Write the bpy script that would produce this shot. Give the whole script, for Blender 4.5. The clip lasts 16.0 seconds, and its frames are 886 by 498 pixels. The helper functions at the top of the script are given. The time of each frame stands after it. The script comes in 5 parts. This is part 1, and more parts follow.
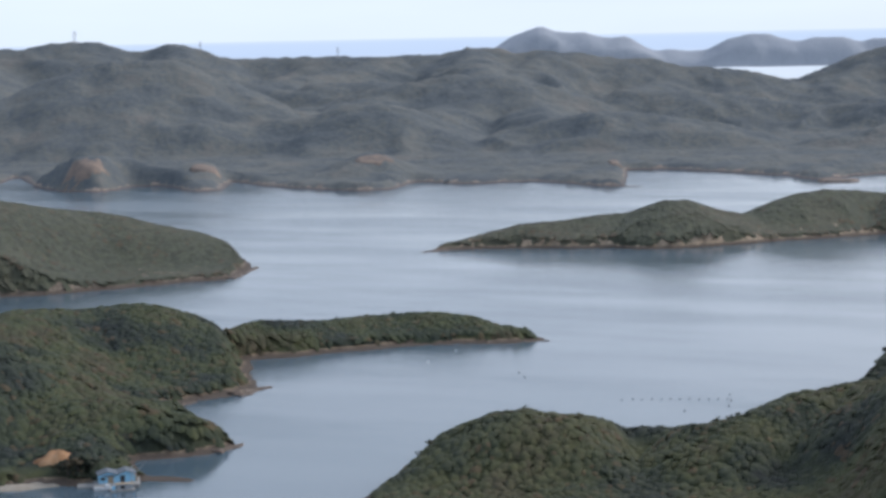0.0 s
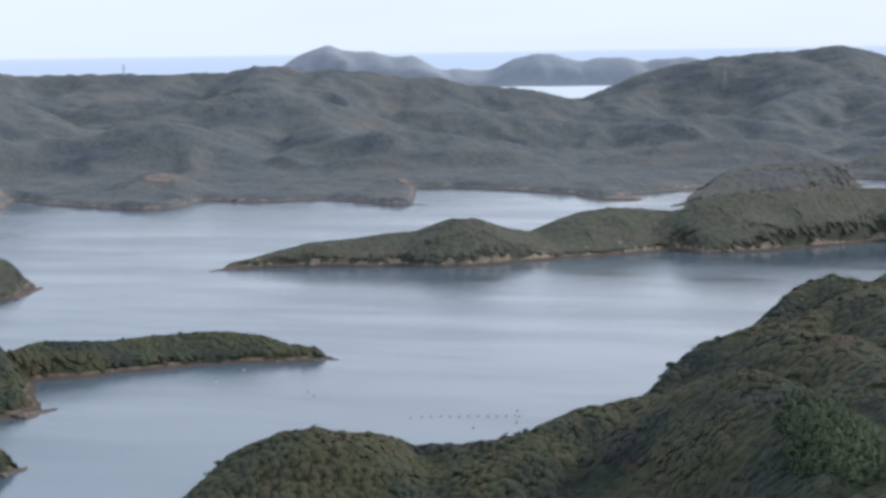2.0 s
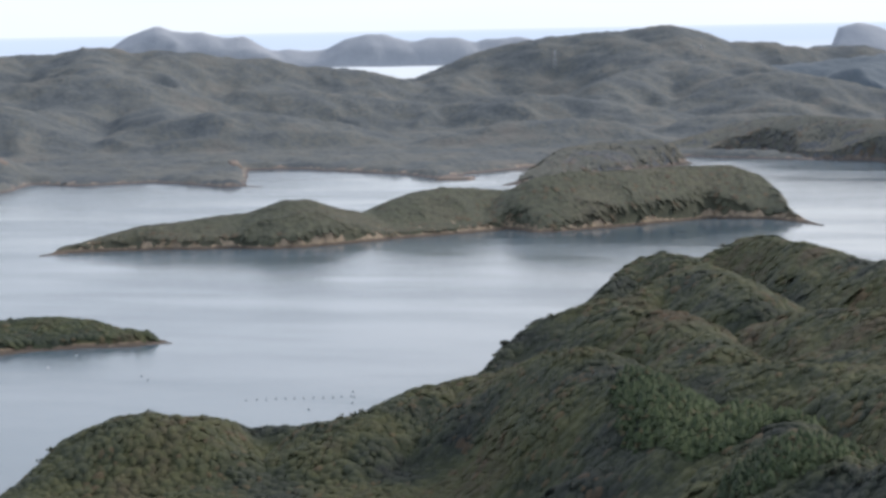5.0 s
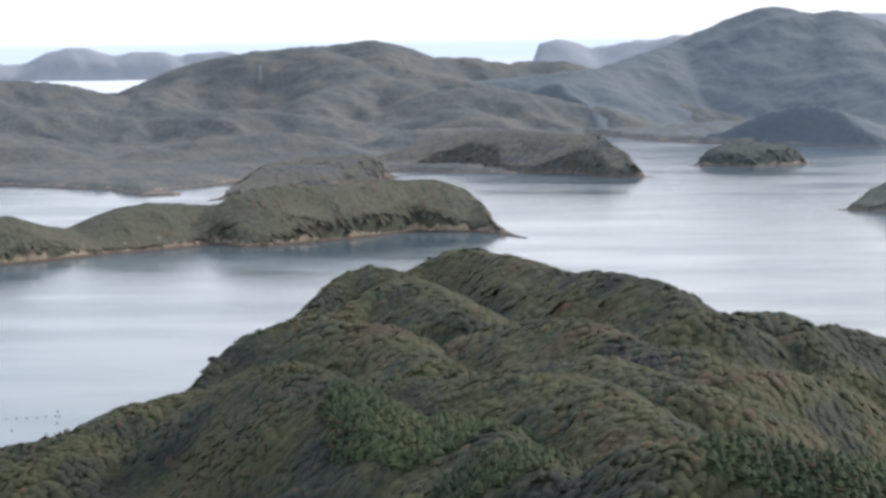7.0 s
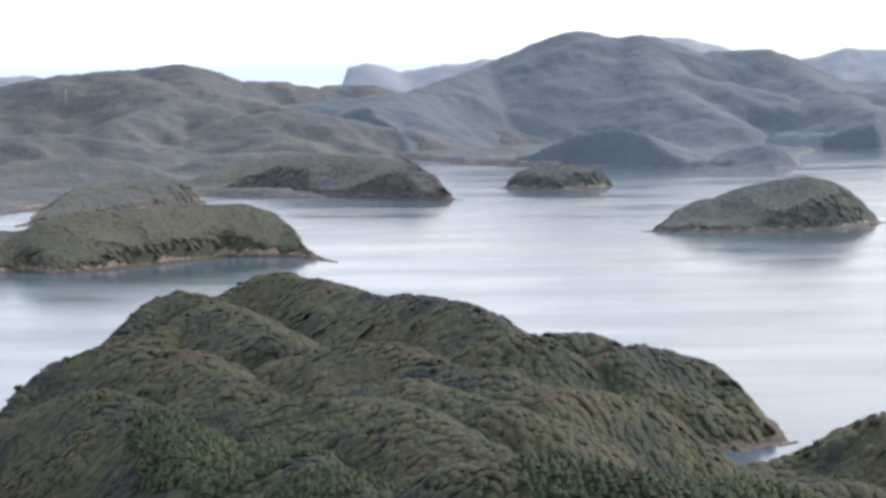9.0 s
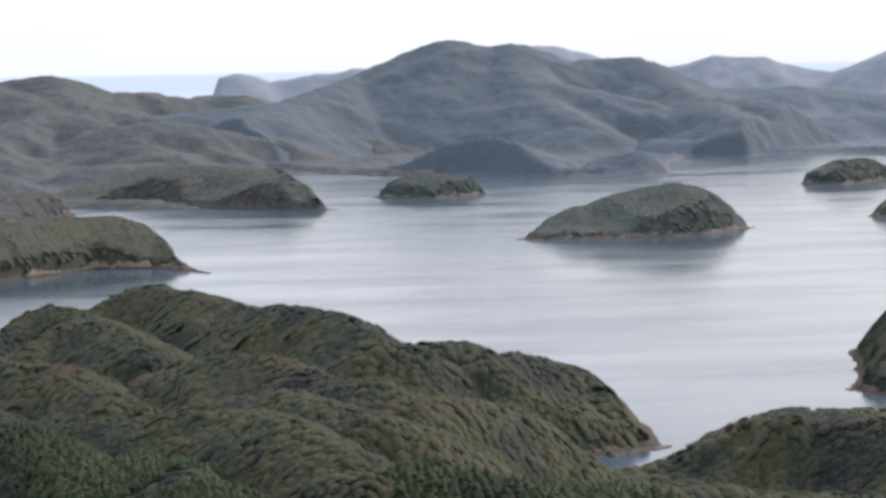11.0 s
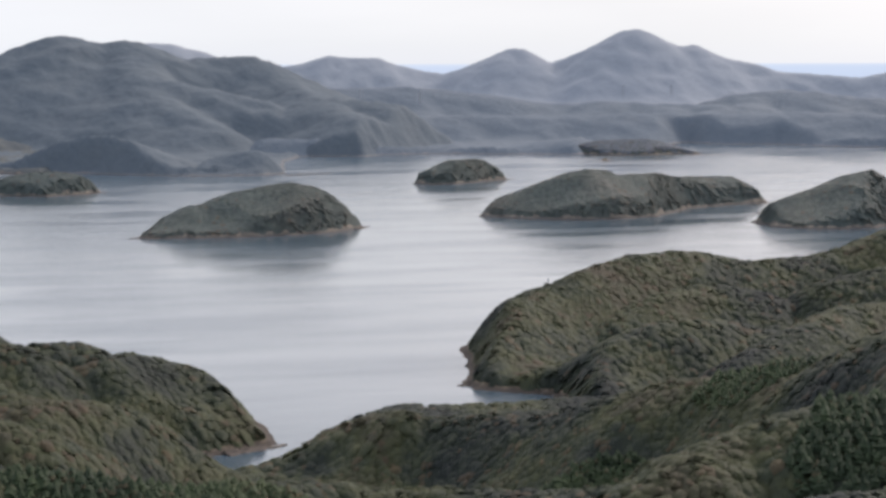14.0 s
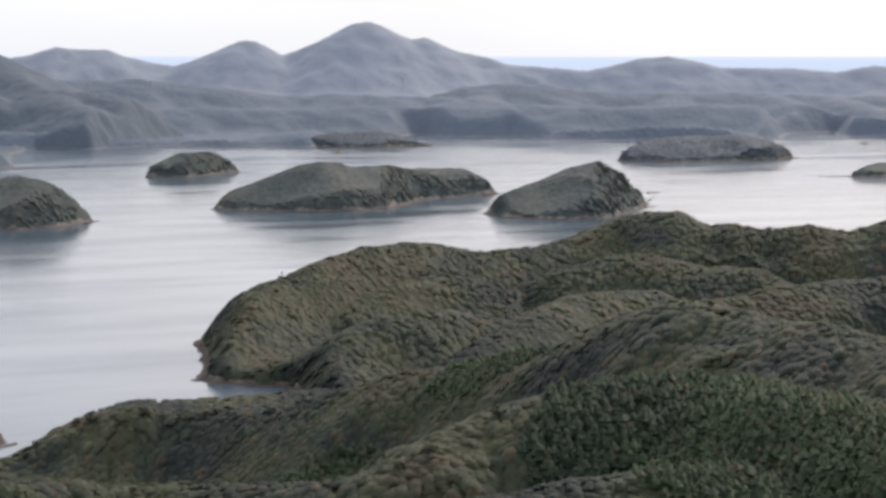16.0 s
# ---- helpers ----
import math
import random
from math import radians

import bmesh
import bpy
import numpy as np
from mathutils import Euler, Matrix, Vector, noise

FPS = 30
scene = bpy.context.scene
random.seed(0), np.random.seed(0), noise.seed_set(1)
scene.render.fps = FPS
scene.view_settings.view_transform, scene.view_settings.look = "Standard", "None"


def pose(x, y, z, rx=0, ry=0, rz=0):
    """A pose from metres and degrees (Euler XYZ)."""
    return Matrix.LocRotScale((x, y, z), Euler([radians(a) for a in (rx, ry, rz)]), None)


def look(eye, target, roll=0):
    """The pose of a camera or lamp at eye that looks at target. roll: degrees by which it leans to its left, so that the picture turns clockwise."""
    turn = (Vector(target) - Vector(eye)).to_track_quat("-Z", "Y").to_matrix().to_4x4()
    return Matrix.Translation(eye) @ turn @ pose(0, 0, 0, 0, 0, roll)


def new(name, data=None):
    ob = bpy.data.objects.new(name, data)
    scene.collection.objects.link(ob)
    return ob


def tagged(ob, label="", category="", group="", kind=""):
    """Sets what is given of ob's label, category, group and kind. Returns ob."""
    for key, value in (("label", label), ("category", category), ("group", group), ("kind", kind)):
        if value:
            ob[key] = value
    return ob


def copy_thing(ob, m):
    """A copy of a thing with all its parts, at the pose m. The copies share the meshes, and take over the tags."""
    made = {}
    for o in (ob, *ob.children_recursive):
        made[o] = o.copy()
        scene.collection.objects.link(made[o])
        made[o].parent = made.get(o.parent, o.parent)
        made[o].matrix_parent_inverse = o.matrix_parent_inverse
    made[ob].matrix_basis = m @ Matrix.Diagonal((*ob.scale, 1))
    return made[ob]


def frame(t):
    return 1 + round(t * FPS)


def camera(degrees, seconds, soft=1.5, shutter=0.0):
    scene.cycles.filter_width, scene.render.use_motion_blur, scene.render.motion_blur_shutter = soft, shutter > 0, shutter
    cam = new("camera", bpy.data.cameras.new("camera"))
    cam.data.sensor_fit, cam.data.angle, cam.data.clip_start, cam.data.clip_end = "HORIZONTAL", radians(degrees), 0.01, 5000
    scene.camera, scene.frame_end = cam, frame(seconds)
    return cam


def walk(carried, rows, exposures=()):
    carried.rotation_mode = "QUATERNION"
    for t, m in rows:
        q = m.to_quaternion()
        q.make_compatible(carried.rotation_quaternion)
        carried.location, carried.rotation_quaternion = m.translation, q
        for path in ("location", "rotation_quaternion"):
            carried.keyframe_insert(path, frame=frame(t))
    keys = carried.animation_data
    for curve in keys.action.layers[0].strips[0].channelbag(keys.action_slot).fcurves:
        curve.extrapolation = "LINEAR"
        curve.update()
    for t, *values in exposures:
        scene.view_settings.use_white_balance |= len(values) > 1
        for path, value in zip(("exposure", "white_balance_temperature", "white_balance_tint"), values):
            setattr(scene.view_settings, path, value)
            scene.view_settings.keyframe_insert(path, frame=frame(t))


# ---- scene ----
# ---------------------------------------------------------------- camera
EYE = Vector((0.0, 0.0, 140.0))


def aim(bearing, pitch, roll):
    """The pose at the lookout, from compass-like degrees (bearing from +y towards +x)."""
    b, p = radians(bearing), radians(pitch)
    return look(EYE, EYE + Vector((math.sin(b) * math.cos(p), math.cos(b) * math.cos(p), math.sin(p))), roll)


cam = camera(24.97, 16.0, soft=3.3)
walk(cam, [
    (0, aim(-0.00, -6.04, -1.26)),
    (0.5, aim(2.04, -5.98, -1.22)),
    (1, aim(3.02, -5.84, -1.13)),
    (1.5, aim(4.30, -5.75, -1.04)),
    (2, aim(6.09, -5.62, -0.90)),
    (2.5, aim(8.17, -5.47, -0.76)),
    (3, aim(10.29, -5.50, -0.26)),
    (3.2, aim(11.07, -5.75, -0.16)),
    (5.3, aim(10.83, -6.26, -1.12)),
    (5.5, aim(11.12, -6.17, -0.81)),
    (6, aim(14.30, -6.05, -0.69)),
    (6.5, aim(17.56, -6.07, -0.55)),
    (7, aim(19.28, -5.97, -0.76)),
    (7.5, aim(21.32, -5.97, -0.68)),
    (8, aim(23.34, -6.09, -0.99)),
    (8.5, aim(23.77, -6.27, -0.78)),
    (9, aim(24.74, -5.36, -0.73)),
    (9.5, aim(26.12, -4.81, -0.48)),
    (9.7, aim(26.72, -4.67, -0.41)),
    (11.8, aim(29.10, -5.44, -0.80)),
    (12, aim(29.36, -5.47, -0.45)),
    (12.5, aim(31.55, -5.47, -0.39)),
    (13, aim(34.51, -5.48, 0.18)),
    (13.5, aim(37.35, -5.49, 0.12)),
    (14, aim(39.40, -5.29, -0.15)),
    (14.5, aim(41.31, -5.08, -0.40)),
    (15, aim(43.33, -4.93, -0.36)),
    (15.5, aim(45.38, -5.19, -0.36)),
    (16, aim(47.05, -5.51, 0.05)),
], exposures=[(0.0, 0.11, 6150, 12), (2.5, 0.11, 6150, 12), (5.5, 0.34, 6600, 12), (9.5, 0.62, 6450, 14), (12.0, 0.1, 6650, 15), (15.4, 0.13, 6710, 15), (16.0, 0.2, 6720, 15)])

# ---------------------------------------------------------------- sky and sun
SUN_BEARING, SUN_HEIGHT = 72.0, 34.0


def node(tree, kind, **values):
    n = tree.nodes.new(kind)
    for key, value in values.items():
        if key in n.inputs:
            n.inputs[key].default_value = value
    return n


def ramp(tree, fac, stops):
    n = tree.nodes.new("ShaderNodeValToRGB")
    e = n.color_ramp.elements
    while len(e) < len(stops):
        e.new(0.5)
    for k, (at, c) in enumerate(stops):
        e[k].position, e[k].color = at, (*c, 1)
    tree.links.new(fac, n.inputs[0])
    return n.outputs[0]


def mix(tree, fac, a, b, how="MIX"):
    n = tree.nodes.new("ShaderNodeMix")
    n.data_type, n.blend_type = "RGBA", how
    for k, v in ((0, fac), (6, a), (7, b)):
        if isinstance(v, bpy.types.NodeSocket):
            tree.links.new(v, n.inputs[k])
        else:
            n.inputs[k].default_value = v if k == 0 else (*v, 1)
    return n.outputs[2]


def calc(tree, op, *args):
    n = tree.nodes.new("ShaderNodeMath")
    n.operation = op
    for k, v in enumerate(args):
        if isinstance(v, bpy.types.NodeSocket):
            tree.links.new(v, n.inputs[k])
        else:
            n.inputs[k].default_value = v
    return n.outputs[0]


world = bpy.data.worlds.new("overcast_sky")
scene.world = world
world.use_nodes = True
wt = world.node_tree
wt.nodes.clear()
sky = wt.nodes.new("ShaderNodeTexSky")
sky.sky_type, sky.sun_disc = "NISHITA", False
sky.sun_elevation, sky.sun_rotation = radians(SUN_HEIGHT), radians(SUN_BEARING)
sky.air_density, sky.dust_density = 1.0, 3.0
co = wt.nodes.new("ShaderNodeTexCoord")
sep = wt.nodes.new("ShaderNodeSeparateXYZ")
wt.links.new(co.outputs["Generated"], sep.inputs[0])
# cloud deck: pale at the horizon, greyer overhead
deck = ramp(wt, sep.outputs[2], [(0.0, (0.76, 0.83, 0.90)), (0.012, (0.78, 0.85, 0.905)), (0.06, (0.80, 0.86, 0.92)), (0.14, (0.97, 1.02, 1.08)), (0.35, (0.90, 0.96, 1.05)), (1.0, (0.50, 0.55, 0.64))])
gx, gy, gz = math.sin(radians(58)) * math.cos(radians(24)), math.cos(radians(58)) * math.cos(radians(24)), math.sin(radians(24))
toward = calc(wt, "ADD", calc(wt, "MULTIPLY", sep.outputs[0], gx), calc(wt, "MULTIPLY_ADD", sep.outputs[1], gy, calc(wt, "MULTIPLY", sep.outputs[2], gz)))
warm = ramp(wt, calc(wt, "MULTIPLY_ADD", toward, 0.5, 0.5), [(0.0, (0.55, 0.58, 0.62)), (0.5, (0.93, 0.96, 1.0)), (0.80, (0.95, 0.965, 0.99)), (0.95, (0.95, 0.93, 0.91)), (0.966, (1.06, 1.02, 0.99)), (1.0, (1.5, 1.36, 1.24))])
deck = mix(wt, 1.0, deck, warm, "MULTIPLY")
# away from the light the deck above the view is darkened, to dim the water
thick = ramp(wt, calc(wt, "MULTIPLY_ADD", toward, 0.5, 0.5), [(0.70, (0.70, 0.72, 0.74)), (0.82, (0.90, 0.91, 0.92)), (0.92, (1.04, 1.04, 1.04)), (1.0, (1.0, 1.0, 1.0))])
above = ramp(wt, sep.outputs[2], [(0.035, (0, 0, 0)), (0.12, (1, 1, 1))])
deck = mix(wt, 1.0, deck, mix(wt, above, (1, 1, 1), thick), "MULTIPLY")
cl = wt.nodes.new("ShaderNodeTexNoise")
cl.inputs["Scale"].default_value, cl.inputs["Detail"].default_value = 4.0, 5.0
mp = wt.nodes.new("ShaderNodeMapping")
mp.inputs["Scale"].default_value = (1, 1, 7)
wt.links.new(co.outputs["Generated"], mp.inputs[0])
wt.links.new(mp.outputs[0], cl.inputs["Vector"])
deck = mix(wt, 1.0, deck, ramp(wt, cl.outputs[0], [(0.3, (0.95, 0.955, 0.96)), (0.7, (1.02, 1.02, 1.02))]), "MULTIPLY")
bg_deck, bg_sky = wt.nodes.new("ShaderNodeBackground"), wt.nodes.new("ShaderNodeBackground")
wt.links.new(deck, bg_deck.inputs[0])
wt.links.new(sky.outputs[0], bg_sky.inputs[0])
bg_deck.inputs[1].default_value, bg_sky.inputs[1].default_value = 1.2, 0.06
both = wt.nodes.new("ShaderNodeMixShader")
both.inputs[0].default_value = 0.12
wt.links.new(bg_deck.outputs[0], both.inputs[1])
wt.links.new(bg_sky.outputs[0], both.inputs[2])
wt.links.new(both.outputs[0], wt.nodes.new("ShaderNodeOutputWorld").inputs[0])

sun = new("sun", bpy.data.lights.new("sun", "SUN"))
sun.data.energy, sun.data.angle, sun.data.color = 1.5, radians(20), (1.0, 0.93, 0.85)
b, h = radians(SUN_BEARING), radians(SUN_HEIGHT)
sun.matrix_world = look(Vector((math.sin(b) * math.cos(h), math.cos(b) * math.cos(h), math.sin(h))) * 300, (0, 0, 0))

# ---------------------------------------------------------------- materials
def material(name):
    m = bpy.data.materials.new(name)
    m.use_nodes = True
    t = m.node_tree
    return m, t, t.nodes["Principled BSDF"]


def noise_at(t, scale, detail=4.0, stretch=(1, 1, 1), rough=0.55, turn=0.0):
    g = t.nodes.new("ShaderNodeNewGeometry")
    mp = t.nodes.new("ShaderNodeMapping")
    mp.vector_type = "TEXTURE"
    mp.inputs["Scale"].default_value = [1 / q for q in stretch]
    mp.inputs["Rotation"].default_value = (0, 0, radians(turn))
    n = t.nodes.new("ShaderNodeTexNoise")
    n.inputs["Scale"].default_value, n.inputs["Detail"].default_value, n.inputs["Roughness"].default_value = scale, detail, rough
    t.links.new(g.outputs["Position"], mp.inputs[0])
    t.links.new(mp.outputs[0], n.inputs["Vector"])
    return n.outputs["Fac"]


def bump(t, bsdf, height, strength, distance, soft=0.0):
    """Relief; soft leans the shading normal towards the sky, which evens out shade between crowns."""
    b = t.nodes.new("ShaderNodeBump")
    if soft:
        g = t.nodes.new("ShaderNodeNewGeometry")
        own, up, unit = (t.nodes.new("ShaderNodeVectorMath") for _ in range(3))
        own.operation, up.operation, unit.operation = "SCALE", "ADD", "NORMALIZE"
        own.inputs["Scale"].default_value = 1 - soft
        up.inputs[1].default_value = (0, 0, soft)
        t.links.new(g.outputs["Normal"], own.inputs[0])
        t.links.new(own.outputs[0], up.inputs[0])
        t.links.new(up.outputs[0], unit.inputs[0])
        t.links.new(unit.outputs[0], b.inputs["Normal"])
    b.inputs["Strength"].default_value, b.inputs["Distance"].default_value = strength, distance
    t.links.new(height, b.inputs["Height"])
    t.links.new(b.outputs[0], bsdf.inputs["Normal"])


def leaves(name, stops, patch, fine, relief, soft=0.5, rust=(0.115, 0.070, 0.042)):
    """Foliage of many crowns: a colour for each crown, patches of kinds over the slope, and leaf clusters as relief."""
    m, t, p = material(name)
    g = t.nodes.new("ShaderNodeNewGeometry")
    spread = calc(t, "MULTIPLY_ADD", g.outputs["Random Per Island"], 0.12, calc(t, "MULTIPLY_ADD", noise_at(t, patch, 4), 1.5, -0.27))
    col = ramp(t, spread, stops)
    lone = calc(t, "GREATER_THAN", calc(t, "MULTIPLY_ADD", noise_at(t, patch * 3, 2), 0.5, calc(t, "MULTIPLY", g.outputs["Random Per Island"], 0.5)), 0.72)
    col = mix(t, calc(t, "MULTIPLY", lone, 0.5), col, rust)
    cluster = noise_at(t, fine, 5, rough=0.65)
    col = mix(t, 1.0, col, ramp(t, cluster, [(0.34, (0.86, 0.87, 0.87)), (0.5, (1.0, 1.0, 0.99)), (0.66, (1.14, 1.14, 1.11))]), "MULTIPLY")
    # random cool-dark to warm-light mottling, painted in place of shade between crown groups
    tone = noise_at(t, fine * 0.22, 3, rough=0.6)
    col = mix(t, 1.0, col, ramp(t, tone, [(0.32, (0.80, 0.81, 0.84)), (0.5, (1.0, 1.0, 1.0)), (0.68, (1.2, 1.19, 1.12))]), "MULTIPLY")
    t.links.new(col, p.inputs["Base Color"])
    p.inputs["Roughness"].default_value = 0.75
    p.inputs["Specular IOR Level"].default_value = 0.25
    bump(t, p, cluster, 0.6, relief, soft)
    return m


def hillside(name, stops, rock, wet, patch, fine, relief, top, wooded=0.0):
    """Wooded ground with bare rock by the water and on steep faces, and a dark tidal band."""
    m, t, p = material(name)
    g = t.nodes.new("ShaderNodeNewGeometry")
    pos, nor = t.nodes.new("ShaderNodeSeparateXYZ"), t.nodes.new("ShaderNodeSeparateXYZ")
    t.links.new(g.outputs["Position"], pos.inputs[0])
    t.links.new(g.outputs["True Normal"], nor.inputs[0])
    wood = ramp(t, calc(t, "MULTIPLY_ADD", noise_at(t, patch, 5), 0.6, calc(t, "MULTIPLY", noise_at(t, fine, 3), 0.4)), stops)
    if wooded:
        wood = ramp(t, calc(t, "MULTIPLY_ADD", noise_at(t, patch, 4), 1.5, -0.21), stops)
        # the crowns' painted shade mottling again, a little darker
        tone = noise_at(t, fine * 0.22, 3, rough=0.6)
        wood = mix(t, 1.0, wood, ramp(t, tone, [(0.32, (0.74, 0.75, 0.78)), (0.5, (0.93, 0.93, 0.93)), (0.68, (1.1, 1.1, 1.04))]), "MULTIPLY")
    crag = noise_at(t, 0.22, 6, (1, 1, 0.5), 0.65)
    stone = mix(t, 1.0, rock, ramp(t, crag, [(0.3, (0.45, 0.45, 0.45)), (0.5, (0.9, 0.88, 0.85)), (0.68, (1.35, 1.3, 1.22))]), "MULTIPLY")
    stone = mix(t, ramp(t, calc(t, "MULTIPLY_ADD", pos.outputs[2], 0.6, calc(t, "MULTIPLY_ADD", crag, 1.2, -1.1)), [(0.0, (0, 0, 0)), (1.0, (1, 1, 1))]), wet, stone)
    edge = calc(t, "MAXIMUM", calc(t, "MULTIPLY_ADD", noise_at(t, 0.055, 4), top * 5.0, 1.0 - top * 2.1), 1.9)
    low = calc(t, "LESS_THAN", pos.outputs[2], edge)
    col = mix(t, low, wood, stone)
    t.links.new(col, p.inputs["Base Color"])
    p.inputs["Roughness"].default_value = 0.85
    p.inputs["Specular IOR Level"].default_value = 0.2
    bump(t, p, noise_at(t, fine, 5), 0.9, relief, wooded)
    return m


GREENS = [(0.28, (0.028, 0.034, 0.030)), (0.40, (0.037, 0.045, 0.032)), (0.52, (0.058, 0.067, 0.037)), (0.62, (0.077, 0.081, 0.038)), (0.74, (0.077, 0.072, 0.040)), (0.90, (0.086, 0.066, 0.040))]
# greens lightened and greyed: distance haze is painted into these colours
HAZED_SHORE_GREENS = [(0.25, (0.078, 0.085, 0.061)), (0.5, (0.096, 0.101, 0.071)), (0.7, (0.111, 0.108, 0.077)), (0.9, (0.124, 0.108, 0.079))]
HAZED_ISLE_GREENS = [(0.25, (0.087, 0.108, 0.103)), (0.5, (0.098, 0.119, 0.110)), (0.7, (0.111, 0.126, 0.112)), (0.9, (0.127, 0.128, 0.113))]
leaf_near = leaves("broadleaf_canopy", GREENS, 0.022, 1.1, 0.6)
# near greens for the headlands, slightly darker and less red
leaf_head = leaves("headland_canopy", [(at, (r * 0.92, g * 0.98, b * 0.98)) for at, (r, g, b) in GREENS], 0.028, 1.1, 0.6)
# bay, island and cape crowns hold haze in their base colour
leaf_bay = leaves("hazed_bayside_canopy", HAZED_SHORE_GREENS, 0.012, 0.8, 0.5, 0.6)
leaf_isle = leaves("hazed_island_canopy", HAZED_ISLE_GREENS, 0.012, 0.8, 0.5, 0.65)
leaf_cape = leaves("hazed_cape_canopy", [(0.25, (0.095, 0.103, 0.091)), (0.5, (0.112, 0.116, 0.100)), (0.7, (0.129, 0.126, 0.104)), (0.9, (0.139, 0.127, 0.101))], 0.012, 0.6, 0.5, 0.65)
# outermost crowns: bluest, with the most haze painted in
leaf_hazy = leaves("hazed_outer_island_canopy", [(0.25, (0.111, 0.134, 0.163)), (0.6, (0.128, 0.146, 0.176)), (0.9, (0.141, 0.148, 0.172))], 0.012, 0.8, 0.4, 0.7)

leaf_cedar = leaves("cedar_foliage", [(0.3, (0.040, 0.058, 0.032)), (0.55, (0.064, 0.089, 0.042)), (0.8, (0.098, 0.118, 0.056))], 0.02, 1.4, 0.4, 0.5)
ROCK, WET = (0.30, 0.235, 0.17), (0.11, 0.088, 0.072)
ground_near = hillside("wooded_ground", GREENS, ROCK, WET, 0.022, 1.1, 0.6, 1.6, 0.5)
# ground greens with the same haze painted in
ground_bay = hillside("hazed_bayside_ground", HAZED_SHORE_GREENS, (0.27, 0.225, 0.18), WET, 0.012, 0.8, 0.7, 4.0, 0.6)
ground_cliff = hillside("hazed_cliffed_ground", HAZED_SHORE_GREENS, (0.38, 0.31, 0.235), WET, 0.012, 0.8, 0.7, 7.0, 0.6)
ground_isle = hillside("hazed_island_ground", HAZED_ISLE_GREENS, (0.30, 0.26, 0.22), (0.16, 0.14, 0.125), 0.012, 0.8, 0.7, 4.0, 0.65)
# haze painted into the base colours, paler and bluer from range to range
ground_far = hillside("hazed_far_woods", [(0.36, (0.101, 0.117, 0.128)), (0.46, (0.123, 0.137, 0.144)), (0.54, (0.150, 0.159, 0.151)), (0.64, (0.180, 0.173, 0.161))], (0.324, 0.272, 0.237), (0.134, 0.122, 0.120), 0.014, 0.14, 2.2, 2.6)
ground_shore = hillside("hazed_far_shore_woods", [(0.36, (0.082, 0.094, 0.105)), (0.46, (0.102, 0.112, 0.121)), (0.54, (0.123, 0.125, 0.126)), (0.64, (0.154, 0.139, 0.130))], (0.189, 0.162, 0.143), (0.109, 0.095, 0.089), 0.018, 0.16, 4.0, 6.0)
ground_hazed_blue = hillside("hazed_mountain_woods", [(0.36, (0.137, 0.167, 0.196)), (0.5, (0.150, 0.180, 0.205)), (0.64, (0.164, 0.190, 0.212))], (0.337, 0.316, 0.302), (0.192, 0.192, 0.201), 0.010, 0.09, 2.5, 1.6)
ground_low = hillside("hazed_low_range_woods", [(0.36, (0.174, 0.209, 0.248)), (0.5, (0.190, 0.224, 0.261)), (0.64, (0.208, 0.238, 0.269))], (0.426, 0.396, 0.384), (0.242, 0.241, 0.256), 0.010, 0.09, 2.5, 1.6)
ground_hazed_pale = hillside("hazed_distant_hills", [(0.3, (0.364, 0.396, 0.446)), (0.7, (0.395, 0.423, 0.464))], (0.293, 0.291, 0.309), (0.254, 0.273, 0.300), 0.006, 0.03, 4.0, 1.0)

water_mat, t, p = material("sea_water")
p.inputs["Base Color"].default_value = (0.092, 0.138, 0.176, 1)
p.inputs["IOR"].default_value = 1.55
streak = noise_at(t, 0.013, 6, (0.30, 1.0, 1), 0.6, -24.0)
p.inputs["Roughness"].default_value = 0.2
t.links.new(ramp(t, streak, [(0.35, (0.10, 0.10, 0.10)), (0.62, (0.22, 0.22, 0.22))]), p.inputs["Roughness"])
chop = noise_at(t, 0.45, 3, (0.7, 1.0, 1))
swell = calc(t, "MULTIPLY", chop, ramp(t, streak, [(0.36, (0.2, 0.2, 0.2)), (0.64, (1, 1, 1))]))
bump(t, p, swell, 0.4, 0.24)

# ---------------------------------------------------------------- land
def lattice(ix, iy, seed):
    n = (ix * 374761393 + iy * 668265263 + seed * 974634777) & 0x7FFFFFFF
    n = ((n ^ (n >> 13)) * 1274126177) & 0x7FFFFFFF
    return ((n ^ (n >> 16)) & 0xFFFF) / 32767.5 - 1.0


def soft_noise(x, y, size, seed):
    u, v = x / size, y / size
    iu, iv = np.floor(u).astype(np.int64), np.floor(v).astype(np.int64)
    fu, fv = u - iu, v - iv
    fu, fv = fu * fu * (3 - 2 * fu), fv * fv * (3 - 2 * fv)
    a = lattice(iu, iv, seed) * (1 - fu) + lattice(iu + 1, iv, seed) * fu
    b = lattice(iu, iv + 1, seed) * (1 - fu) + lattice(iu + 1, iv + 1, seed) * fu
    return a * (1 - fv) + b * fv


def fractal(x, y, size, seed, octaves=4):
    return sum(soft_noise(x, y, size / 2 ** k, seed + k) * 0.55 ** k for k in range(octaves))


